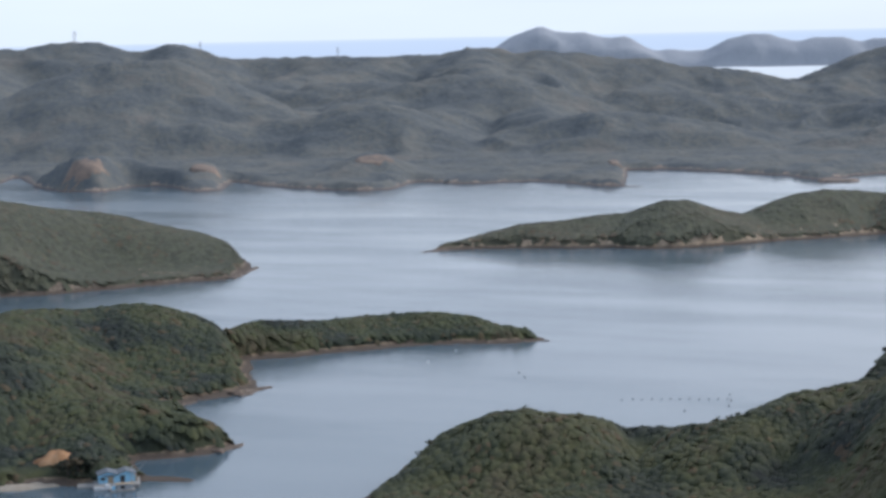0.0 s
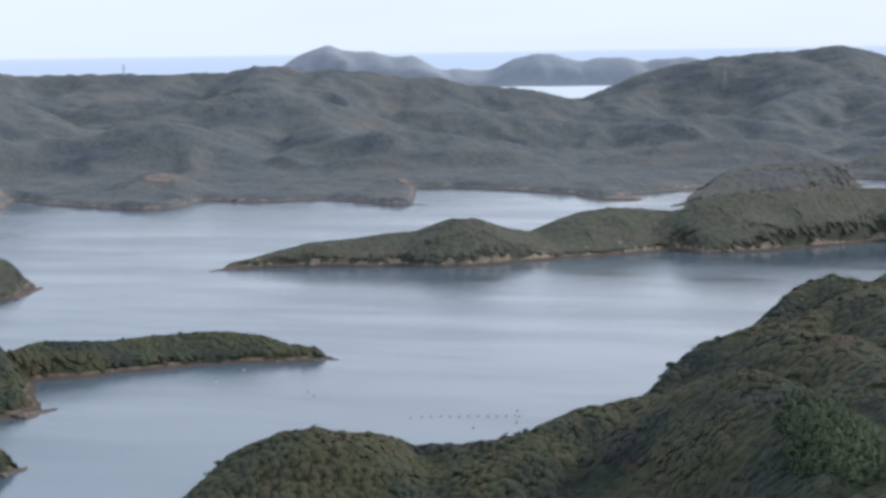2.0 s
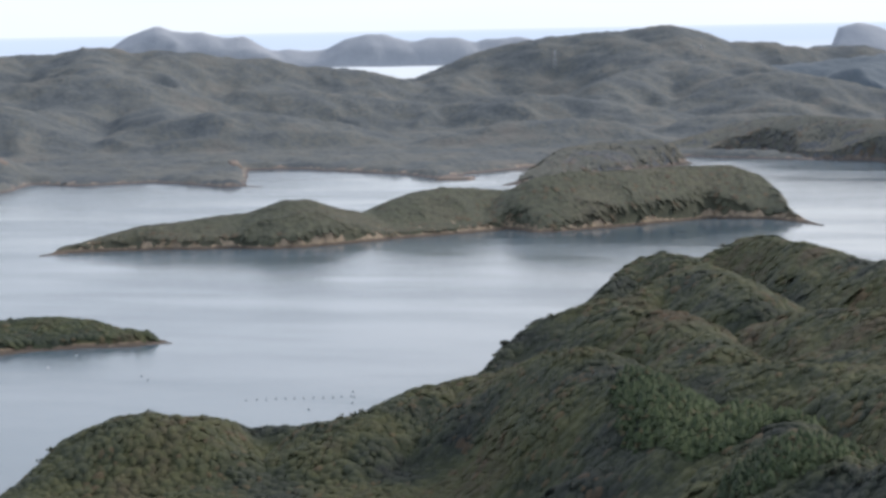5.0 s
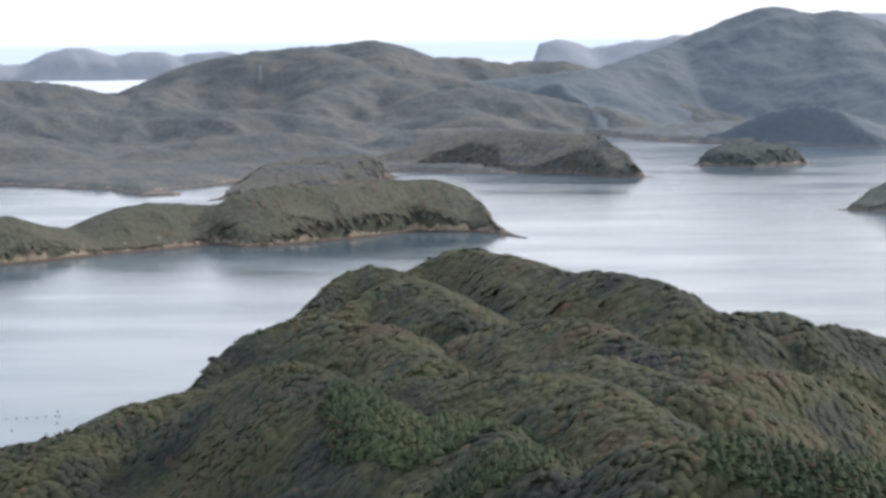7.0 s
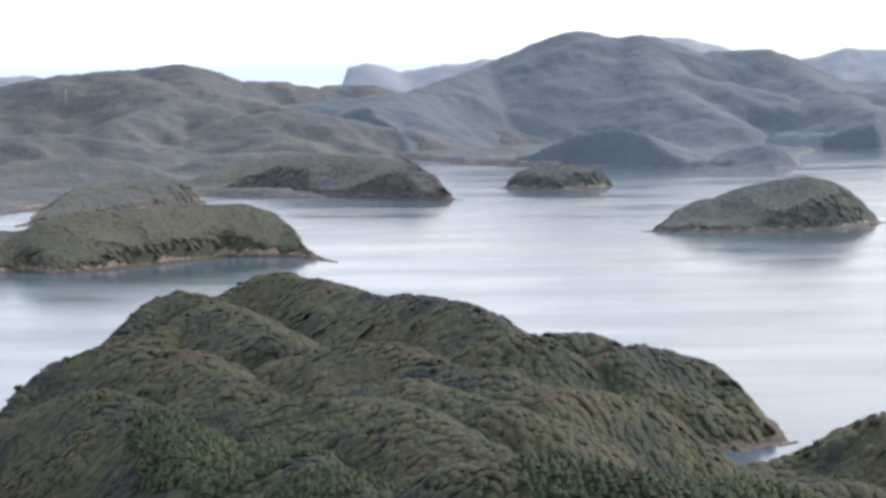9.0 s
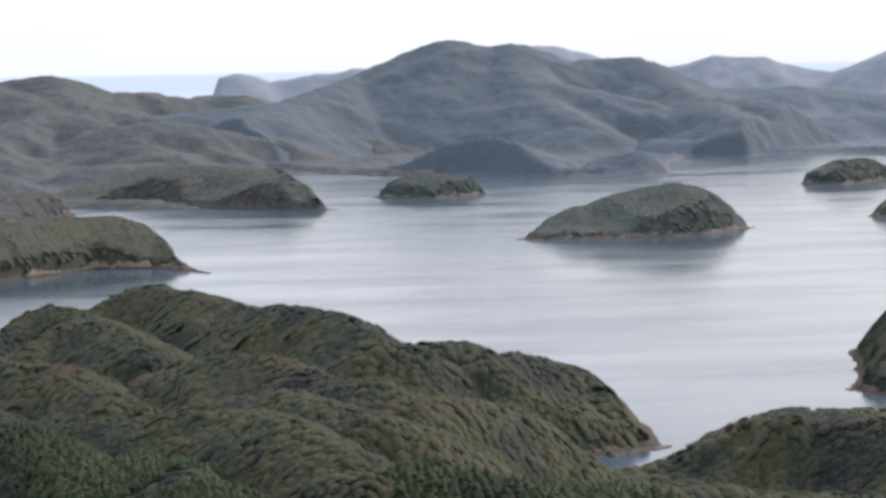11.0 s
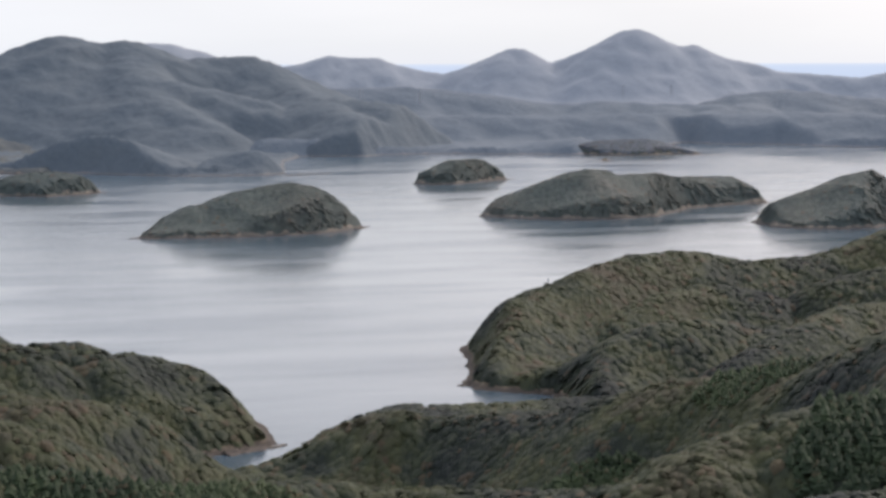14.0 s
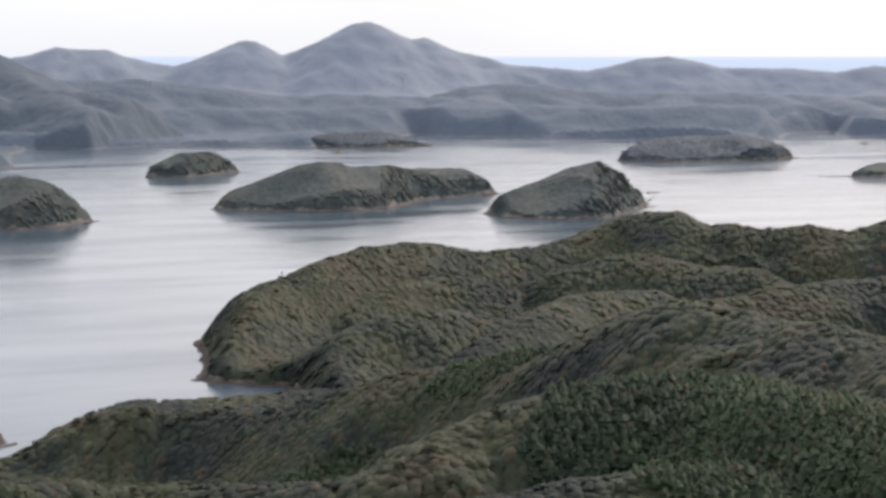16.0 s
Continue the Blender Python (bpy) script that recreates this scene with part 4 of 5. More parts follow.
# open sea past the edge of the sheet: a glowing backdrop ring up to the horizon
haze_sea, t, p = material("glowing_open_sea")
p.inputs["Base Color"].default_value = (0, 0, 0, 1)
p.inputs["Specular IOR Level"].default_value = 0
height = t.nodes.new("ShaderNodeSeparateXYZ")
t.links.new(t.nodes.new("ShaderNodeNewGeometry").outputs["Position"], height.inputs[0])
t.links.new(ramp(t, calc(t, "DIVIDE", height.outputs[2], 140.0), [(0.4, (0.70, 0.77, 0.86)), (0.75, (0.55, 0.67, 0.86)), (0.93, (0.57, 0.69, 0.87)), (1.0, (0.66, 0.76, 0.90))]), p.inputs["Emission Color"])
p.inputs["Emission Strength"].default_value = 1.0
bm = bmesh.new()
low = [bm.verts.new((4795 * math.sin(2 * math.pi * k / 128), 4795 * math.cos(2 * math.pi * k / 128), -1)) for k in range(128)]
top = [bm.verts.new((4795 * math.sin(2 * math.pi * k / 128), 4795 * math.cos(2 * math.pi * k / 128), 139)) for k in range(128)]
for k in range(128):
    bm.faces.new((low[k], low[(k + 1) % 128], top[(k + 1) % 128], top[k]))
tagged(link("backdrop", bm, haze_sea), "glowing backdrop of pale blue open sea under the horizon", "sea", kind="structure")
# added upright glowing strip, set to fit the view, in place of strait water
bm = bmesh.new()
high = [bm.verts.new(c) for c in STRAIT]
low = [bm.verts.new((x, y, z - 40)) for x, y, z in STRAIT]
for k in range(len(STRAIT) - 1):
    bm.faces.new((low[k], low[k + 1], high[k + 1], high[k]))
glow_strait, t, p = material("glowing_strait")
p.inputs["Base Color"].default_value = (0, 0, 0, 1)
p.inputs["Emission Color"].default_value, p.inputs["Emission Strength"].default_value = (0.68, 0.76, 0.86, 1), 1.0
tagged(link("backdrop_strait", bm, glow_strait), "glowing backdrop strip for a distant strait below the far island", "sea", kind="structure")


def land(name, label, category, shore, ridges, mat, step, spread, shelf, bluff, rough, seed, fuzz=0.0, kind="", **more):
    form = Landform(shore, ridges, spread, shelf, bluff, rough, seed, **more)
    return tagged(terrain(name, form, step, mat, fuzz), label, category, kind=kind), form


# far ranges; their distance haze is in the materials' base colours
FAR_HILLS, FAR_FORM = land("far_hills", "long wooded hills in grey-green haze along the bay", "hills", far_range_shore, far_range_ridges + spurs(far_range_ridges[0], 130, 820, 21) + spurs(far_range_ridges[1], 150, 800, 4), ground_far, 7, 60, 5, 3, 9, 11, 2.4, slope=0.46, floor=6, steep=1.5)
land("mountain", "blue-grey wooded mountain range above the bay", "mountain", mountain_range_shore, mountain_range_ridges + spurs(mountain_range_ridges[0], 150, 800, 5), ground_hazed_blue, 7.5, 70, 6, 2, 9, 12, 2.2, slope=0.46, floor=6, steep=1.5)
land("far_island", "hazy blue-grey island on the horizon", "island", far_island_shore, far_island_ridges, ground_hazed_pale, 14, 34, 10, 2, 6, 13, 1.5, slope=0.7, floor=50, steep=4)
land("far_headland", "pale hazy headland on the outer sea", "headland", far_headland_shore, far_headland_ridges, ground_hazed_pale, 16, 60, 10, 2, 6, 14, 1.5, slope=0.7, floor=50, steep=4)
land("tableland", "flat-topped hazy ridge behind the mountain", "hills", far_tableland_shore, far_tableland_ridges, ground_hazed_pale, 16, 60, 10, 2, 6, 15, 1.5, slope=0.6, floor=60, steep=4)
land("distant_mountain", "pale blue pointed mountains on the horizon", "mountain", distant_range_shore, distant_range_ridges, ground_hazed_pale, 13, 34, 10, 2, 6, 16, 0.8, slope=0.6, floor=40, steep=4)
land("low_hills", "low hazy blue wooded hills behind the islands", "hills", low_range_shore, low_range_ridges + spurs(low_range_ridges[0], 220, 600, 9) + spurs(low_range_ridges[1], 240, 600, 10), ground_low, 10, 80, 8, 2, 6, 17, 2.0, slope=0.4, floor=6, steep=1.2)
land("headland", "wooded cape under the mountain with a low rocky tip", "headland", cape_r_shore, cape_r_ridges, ground_hazed_blue, 5, 40, 4, 2, 3, 18, 1.0, slope=0.5, steep=1.6)

# islands of the bay
ISLES = [
    ("headland", "wooded cape with a bare tan cliff at its tip", cape_n_shore, cape_n_ridges, 60, 6, 3.0),
    ("headland", "long low wooded cape reaching into the bay", cape_p_shore, cape_p_ridges, 60, 6, 2.0),
    ("island", "long wooded island with pale tan shore cliffs", island_c_shore, island_c_ridges, 34, 4, 9.0),
    ("island", "small round wooded island with a flat rocky foot", island_q_shore, island_q_ridges, 34, 4, 2.0),
    ("island", "domed wooded island with a thin rock shelf", island_s_shore, island_s_ridges, 34, 4, 3.0),
    ("island", "small steep wooded island with a trailing rock spit", island_w_shore, island_w_ridges, 34, 4, 2.0),
    ("island", "double-humped wooded island with low shore cliffs", island_z_shore, island_z_ridges, 34, 4, 3.0),
    ("island", "wedge-shaped wooded island with tan cliff at its end", island_aa_shore, island_aa_ridges, 34, 4, 4.0),
    ("island", "low broad hazy wooded island", island_dd_shore, island_dd_ridges, 34, 4, 2.0),
    ("island", "low dark wooded islet before the far shore", island_hh_shore, island_hh_ridges, 34, 4, 1.5),
    ("island", "small rounded wooded island with a long spit", island_ii_shore, island_ii_ridges, 34, 4, 2.0),
    ("headland", "rounded wooded headland with a low rocky point", headland_d_shore, headland_d_ridges, 90, 5, 3.0),
    ("headland", "narrow wooded spit of land with tan bluffs", headland_e_shore, headland_e_ridges, 40, 5, 4.0),
    ("headland", "densely wooded hill falling to a rocky beach", headland_f_shore, headland_f_ridges, 80, 6, 1.5),
    ("headland", "wooded shore hill beside the fishing landing", headland_near_shore, headland_near_ridges, 30, 4, 1.0),
]
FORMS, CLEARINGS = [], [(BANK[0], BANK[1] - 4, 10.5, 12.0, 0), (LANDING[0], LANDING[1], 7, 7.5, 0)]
for k, (name, label, shore, ridges, spread, shelf, bluff) in enumerate(ISLES):
    d = min(math.hypot(*q) for q in shore)
    if k < 2:
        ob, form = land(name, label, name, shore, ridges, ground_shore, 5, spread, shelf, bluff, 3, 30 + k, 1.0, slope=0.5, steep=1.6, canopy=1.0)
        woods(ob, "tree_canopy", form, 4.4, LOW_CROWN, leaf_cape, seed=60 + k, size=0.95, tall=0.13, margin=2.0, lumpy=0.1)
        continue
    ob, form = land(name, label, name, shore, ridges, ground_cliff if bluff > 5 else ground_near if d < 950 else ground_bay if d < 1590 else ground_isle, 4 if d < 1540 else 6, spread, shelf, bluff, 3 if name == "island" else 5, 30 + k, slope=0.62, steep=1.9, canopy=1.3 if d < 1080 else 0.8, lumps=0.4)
    # the farther the island, the more painted haze in its crown colour
    leaf = leaf_head if d < 950 else leaf_bay if d < 1590 else leaf_isle if d < 2600 else leaf_hazy
    gap = 2.9 if d < 1080 else 3.5 if d < 2000 else 4.6
    FORMS.append(form)
    open_ground = lambda x, y: ~in_stand(x, y, CLEARINGS)
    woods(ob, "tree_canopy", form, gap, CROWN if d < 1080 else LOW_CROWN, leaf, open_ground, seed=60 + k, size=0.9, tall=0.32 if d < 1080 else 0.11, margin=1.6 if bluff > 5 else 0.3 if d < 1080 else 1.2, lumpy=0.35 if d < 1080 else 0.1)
land("islet", "tiny rock islet with a tuft of trees", "islet", islet_shore, islet_ridges, ground_bay, 3, 10, 2, 1, 1, 51)
land("islet", "tiny dark rock islet off the far shore", "islet", islet_b_shore, islet_b_ridges, ground_bay, 3, 10, 2, 1, 1, 52)

# wooded hills below the lookout
NEAR = [
    ("hillside", "near wooded hills in olive, brown and dark green", wooded_hills_west_shore, wooded_hills_west_ridges, 26, 71, 2.9),
    ("hillside", "near wooded ridges with dark cedar stands", wooded_hills_east_shore, wooded_hills_east_ridges, 26, 72, 2.8),
    ("headland", "broad wooded headland with rocky tidal points", wooded_headland_shore, wooded_headland_ridges, 34, 73, 2.8),
]
NEAR_FORMS = []
for name, label, shore, ridges, spread, seed, spacing in NEAR:
    ob, form = land(name, label, "hills", shore, ridges, ground_near, 4, spread, 4, 1.5, 5, seed, slope=0.85, steep=1.5, floor=5, canopy=1.4, lumps=0.8)
    NEAR_FORMS.append(form)
    for label, shapes, near, far in (("tree_canopy", CROWN, 330, 640), ("upper_canopy", LOW_CROWN, 640, 1140)):
        inside = lambda x, y: ~in_stand(x, y, STANDS) & (np.hypot(x, y) > near) & (np.hypot(x, y) <= far) & (np.arctan2(x, y) > radians(-14)) & (np.arctan2(x, y) < radians(62))
        if NEAR_FORMS[2:] and label == "tree_canopy":
            continue
        woods(ob, label, form, spacing if shapes is CROWN else spacing * 1.22, shapes, leaf_near, inside, seed=seed, size=0.88, tall=0.32 if shapes is CROWN else 0.26, margin=0.5, lumpy=0.35)
    if name == "hillside":
        woods(ob, "cedar_stand", form, 2.0, CEDAR, leaf_cedar, lambda x, y: in_stand(x, y, STANDS), size=0.74, seed=seed + 5, tall=0.62, upright=True, lumpy=0.35)

# ---------------------------------------------------------------- things
def plain(name, stops, scale, rough=0.7, metal=0.0, relief=0.02):
    m, t, p = material(name)
    n = noise_at(t, scale, 5)
    t.links.new(ramp(t, n, stops), p.inputs["Base Color"])
    p.inputs["Roughness"].default_value, p.inputs["Metallic"].default_value = rough, metal
    bump(t, p, n, 0.4, relief)
    return m


blue_wall = plain("painted_blue_boards", [(0.3, (0.27, 0.56, 0.78)), (0.6, (0.34, 0.64, 0.85)), (0.8, (0.42, 0.68, 0.86))], 0.8)
blue_roof = plain("weathered_slate_blue_roof", [(0.3, (0.114, 0.138, 0.168)), (0.7, (0.168, 0.192, 0.222))], 0.6)
opening_dark = plain("dark_opening", [(0.3, (0.03, 0.035, 0.04)), (0.7, (0.06, 0.06, 0.06))], 1.5)
tan_board = plain("tan_boards", [(0.3, (0.33, 0.26, 0.18)), (0.7, (0.46, 0.38, 0.28))], 1.2)
concrete = plain("weathered_concrete", [(0.3, (0.24, 0.24, 0.23)), (0.7, (0.38, 0.37, 0.35))], 0.5, 0.9)
white_hull = plain("white_boat_paint", [(0.3, (0.62, 0.64, 0.65)), (0.7, (0.78, 0.79, 0.79))], 0.7, 0.4)
grey_steel = plain("galvanised_steel", [(0.3, (0.40, 0.42, 0.44)), (0.7, (0.55, 0.57, 0.58))], 0.6, 0.5, 0.4)
pale_steel = plain("pale_lattice_steel", [(0.3, (0.44, 0.46, 0.49)), (0.7, (0.54, 0.56, 0.59))], 0.3, 0.5, 0.1)
orange_soil = plain("orange_bare_soil", [(0.3, (0.26, 0.13, 0.06)), (0.55, (0.40, 0.22, 0.11)), (0.75, (0.46, 0.30, 0.18))], 0.25, 0.95, relief=0.2)
beach_sand = plain("pale_beach_gravel", [(0.3, (0.30, 0.26, 0.21)), (0.7, (0.42, 0.37, 0.30))], 0.4, 0.95, relief=0.1)
scar_soil = plain("tan_bare_soil", [(0.3, (0.17, 0.145, 0.125)), (0.5, (0.23, 0.18, 0.15)), (0.7, (0.30, 0.23, 0.18))], 0.12, 0.95, relief=0.4)
spit_rock = plain("tidal_rock", [(0.3, (0.07, 0.055, 0.045)), (0.5, (0.13, 0.10, 0.08)), (0.72, (0.24, 0.19, 0.14))], 0.35, 0.85, relief=0.4)
float_dark = plain("dark_plastic_float", [(0.3, (0.05, 0.06, 0.07)), (0.7, (0.09, 0.10, 0.11))], 2.0, 0.4)
float_white = plain("white_plastic_float", [(0.3, (0.65, 0.66, 0.66)), (0.7, (0.78, 0.78, 0.77))], 2.0, 0.4)
pole_wood = plain("grey_wooden_pole", [(0.3, (0.26, 0.24, 0.22)), (0.7, (0.38, 0.36, 0.33))], 1.0, 0.8)


def part(name, bm, mat, parent, label=""):
    ob = link(name, bm, mat)
    ob.parent = parent
    return tagged(ob, label) if label else ob


def box(bm, lo, hi, m=None):
    """A box between two corners, moved by m."""
    r = bmesh.ops.create_cube(bm, size=1.0)
    size, mid = [b - a for a, b in zip(lo, hi)], [(a + b) / 2 for a, b in zip(lo, hi)]
    for v in r["verts"]:
        v.co = Vector([c * s + o for c, s, o in zip(v.co, size, mid)])
        if m:
            v.co = m @ v.co
    return r["verts"]


def solid(*boxes, bevel=0.0):
    bm = bmesh.new()
    for lo, hi in boxes:
        box(bm, lo, hi)
    if bevel:
        bmesh.ops.bevel(bm, geom=bm.edges[:], offset=bevel, segments=1, affect="EDGES")
    return bm


def rod(bm, a, b, r, r2=None, sides=6):
    """A bar from a to b."""
    a, b = Vector(a), Vector(b)
    q = (b - a).to_track_quat("Z", "Y").to_matrix().to_4x4()
    bmesh.ops.create_cone(bm, segments=sides, radius1=r, radius2=r if r2 is None else r2, depth=(b - a).length, cap_ends=True, matrix=Matrix.Translation((a + b) / 2) @ q)


def rods(*bars):
    bm = bmesh.new()
    for a, b, r in bars:
        rod(bm, a, b, r)
    return bm


def facing(x, y, z=0.0, extra=0.0):
    """A pose whose +y side looks away from the lookout and -y side at it."""
    return pose(x, y, z, 0, 0, -math.degrees(math.atan2(x, y)) + extra)


def top_of(name, m, label, category, group=""):
    ob = new(name)
    ob.matrix_world = m
    ob.empty_display_size = 0.5
    return tagged(ob, label, category, group)


def gable_prism(x0, x1, y0, y1, z0, z1, over, thick):
    """Two sloping roof slabs over a block, ridge along y."""
    bm, mid = bmesh.new(), (x0 + x1) / 2
    for side, xe in ((-1, x0 - over), (1, x1 + over)):
        prof = [(mid, z1), (xe, z0 - over * (z1 - z0) / (mid - x0)), (xe, z0 - over * (z1 - z0) / (mid - x0) + thick), (mid, z1 + thick)]
        f = [bm.verts.new((x, y0 - over, z)) for x, z in prof]
        b = [bm.verts.new((x, y1 + over, z)) for x, z in prof]
        bm.faces.new(f), bm.faces.new(b[::-1])
        for k in range(4):
            bm.faces.new((f[k], b[k], b[(k + 1) % 4], f[(k + 1) % 4]))
    bmesh.ops.recalc_face_normals(bm, faces=bm.faces)
    return bm


def gable_block(x0, x1, y0, y1, z0, z1, z2):
    """Walls with gable ends facing -y and +y."""
    bm, mid = bmesh.new(), (x0 + x1) / 2
    prof = [(x0, z0), (x1, z0), (x1, z1), (mid, z2), (x0, z1)]
    f, b = [bm.verts.new((x, y0, z)) for x, z in prof], [bm.verts.new((x, y1, z)) for x, z in prof]
    bm.faces.new(f), bm.faces.new(b[::-1])
    for k in range(5):
        bm.faces.new((f[k], b[k], b[(k + 1) % 5], f[(k + 1) % 5]))
    bmesh.ops.recalc_face_normals(bm, faces=bm.faces)
    return bm


# fishing landing
QZ = 1.2
quay = top_of("quay", facing(*LANDING), "grey concrete quay under the blue fishing shed", "quay")
part("deck", solid(((-7.5, -5.5, -1.5), (7.2, 5.5, QZ)), bevel=0.12), concrete, quay)
part("ramp", solid(((-12.5, -2.5, -1.5), (-7.5, 2.5, 0.7)), bevel=0.1), concrete, quay)
for k in range(5):
    part("fender", rods(((-6.5 + 3.2 * k, -5.62, -0.6), (-6.5 + 3.2 * k, -5.62, QZ - 0.1), 0.14)), float_dark, quay)

shed = top_of("fishing_shed", facing(*LANDING, QZ, 4), "bright blue two-gabled fishing shed with grey-blue roof", "shed")
for x0, x1, h in ((-5.8, 0.2, 2.7), (0.2, 5.6, 2.7)):
    part("wall", gable_block(x0, x1, -1.5, 4.5, 0, h, h + 0.9), blue_wall, shed)
    part("roof", gable_prism(x0, x1, -1.5, 4.5, h, h + 0.9, 0.5, 0.16), blue_roof, shed, "weathered grey-blue roof slabs")
part("door", solid(((-3.0, -1.62, 0.02), (-1.2, -1.5, 2.1)), bevel=0.03), tan_board, shed, "tan boarded sliding door")
# dark slab in place of the shade inside the open doorway
part("door", solid(((1.0, -1.62, 0.02), (2.4, -1.5, 2.2)), bevel=0.03), opening_dark, shed, "dark slab for the shaded open doorway")
part("awning", solid(((-4.2, -2.5, 2.35), (-0.3, -1.5, 2.5)), bevel=0.03), blue_roof, shed)
part("window", solid(((-5.2, -1.6, 1.0), (-3.8, -1.5, 1.9)), bevel=0.02), opening_dark, shed)
part("side_boards", solid(((5.6, -1.2, 0.0), (6.3, 3.0, 1.9)), bevel=0.05), tan_board, shed)

derrick = top_of("derrick", facing(LANDING[0] + 5.2, LANDING[1] - 3.0, QZ), "thin grey loading derrick beside the fishing shed", "crane")
part("mast", rods(((0, 0, 0), (0, 0, 5.6), 0.13)), grey_steel, derrick)
part("boom", rods(((0, 0, 2.2), (4.6, 0, 6.6), 0.1)), grey_steel, derrick)
part("stay", rods(((0, 0, 5.5), (4.5, 0, 6.5), 0.03)), grey_steel, derrick)
part("winch", solid(((-0.3, -0.3, 0.0), (0.3, 0.3, 0.9)), bevel=0.06), float_dark, derrick)


def hull(length, beam, depth, sheer):
    """An open boat's hull with a pointed bow along -x."""
    bm, rings = bmesh.new(), []
    for k in range(9):
        u = k / 8
        w = beam / 2 * min(1.0, (u * 2.6) ** 0.6) if u < 0.5 else beam / 2 * (1 - 0.15 * (u - 0.5) * 2)
        top = depth + sheer * (1 - u) ** 2
        x = (u - 0.5) * length
        rings.append([bm.verts.new(c) for c in ((x, -w, top), (x, -w * 0.8, 0.1), (x, 0, -0.25), (x, w * 0.8, 0.1), (x, w, top), (x, w * 0.86, top), (x, 0, 0.35), (x, -w * 0.86, top))])
    for a, b in zip(rings, rings[1:]):
        for k in range(8):
            bm.faces.new((a[k], b[k], b[(k + 1) % 8], a[(k + 1) % 8]))
    bm.faces.new(rings[-1]), bm.faces.new(rings[0][::-1])
    bmesh.ops.recalc_face_normals(bm, faces=bm.faces)
    return bm


boat = top_of("fishing_boat", facing(*BOAT, 0.05, 8), "small white fishing boat moored at the quay", "boat")
part("hull", hull(6.4, 1.9, 0.75, 0.5), white_hull, boat)
part("cabin", solid(((0.2, -0.6, 0.4), (1.9, 0.6, 1.9)), bevel=0.1), white_hull, boat)
part("window", solid(((0.14, -0.5, 1.2), (0.2, 0.5, 1.7))), opening_dark, boat)
part("rail", rods(((-2.6, -0.5, 1.1), (-0.4, -0.85, 1.2), 0.03), ((-2.6, 0.5, 1.1), (-0.4, 0.85, 1.2), 0.03)), grey_steel, boat)
part("engine", solid(((2.9, -0.3, 0.2), (3.4, 0.3, 1.2)), bevel=0.08), float_dark, boat)

barge = top_of("work_barge", facing(*BARGE, 0.0, 3), "grey flat work barge with stacked gear at the quay", "barge")
part("float", solid(((-3.9, -1.7, -0.4), (3.9, 1.7, 0.55)), bevel=0.08), concrete, barge)
part("deckhouse", solid(((-1.6, -0.9, 0.55), (3.4, 1.2, 2.2)), bevel=0.08), grey_steel, barge)
part("roof", solid(((-1.9, -1.2, 2.2), (3.7, 1.5, 2.36)), bevel=0.03), tan_board, barge)
part("crate", solid(((-3.2, -0.8, 0.55), (-2.0, 0.6, 1.5)), bevel=0.05), blue_wall, barge, "blue crate stack")
part("hatch", solid(((-0.6, -0.97, 0.8), (0.8, -0.9, 1.8))), opening_dark, barge)


def mound(name, mat, x, y, z, rx, ry, h, label, category, seed, turn=0.0, segs=26, rings=7):
    """A low uneven heap of soil, gravel or rock, its foot below the ground."""
    bm, rows = bmesh.new(), []
    for j in range(rings + 1):
        u = j / rings
        row = []
        for k in range(segs):
            a = 2 * math.pi * k / segs
            wob = 1 + 0.55 * noise.noise(Vector((math.cos(a) * 1.6, math.sin(a) * 1.6, seed * 3.7)))
            px, py = rx * u * wob * math.cos(a), ry * u * wob * math.sin(a)
            row.append(bm.verts.new((px, py, h * (1 - u ** 1.7) * (1 + 0.5 * noise.noise(Vector((px * 0.35, py * 0.35, seed)))) - (0.6 if j == rings else 0))))
        rows.append(row)
    for a, b in zip(rows, rows[1:]):
        for k in range(segs):
            bm.faces.new((a[k], b[k], b[(k + 1) % segs], a[(k + 1) % segs]))
    bmesh.ops.remove_doubles(bm, verts=bm.verts, dist=0.02)
    bmesh.ops.recalc_face_normals(bm, faces=bm.faces)
    for f in bm.faces:
        f.smooth = True
    ob = link(name, bm, mat)
    ob.matrix_world = facing(x, y, z, turn)
    return tagged(ob, label, category)


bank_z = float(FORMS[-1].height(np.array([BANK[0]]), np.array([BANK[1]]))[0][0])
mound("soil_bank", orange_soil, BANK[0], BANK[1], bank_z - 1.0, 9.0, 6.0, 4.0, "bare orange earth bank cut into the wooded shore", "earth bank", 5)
mound("beach", beach_sand, BEACH[0], BEACH[1], -0.3, 17, 5, 1.5, "pale gravel beach below the wooded hill", "beach", 6)
mound("beach", beach_sand, COVE_BEACH[0], COVE_BEACH[1], -0.3, 13, 9, 1.6, "small pale beach in the cove under the mountain", "beach", 8)



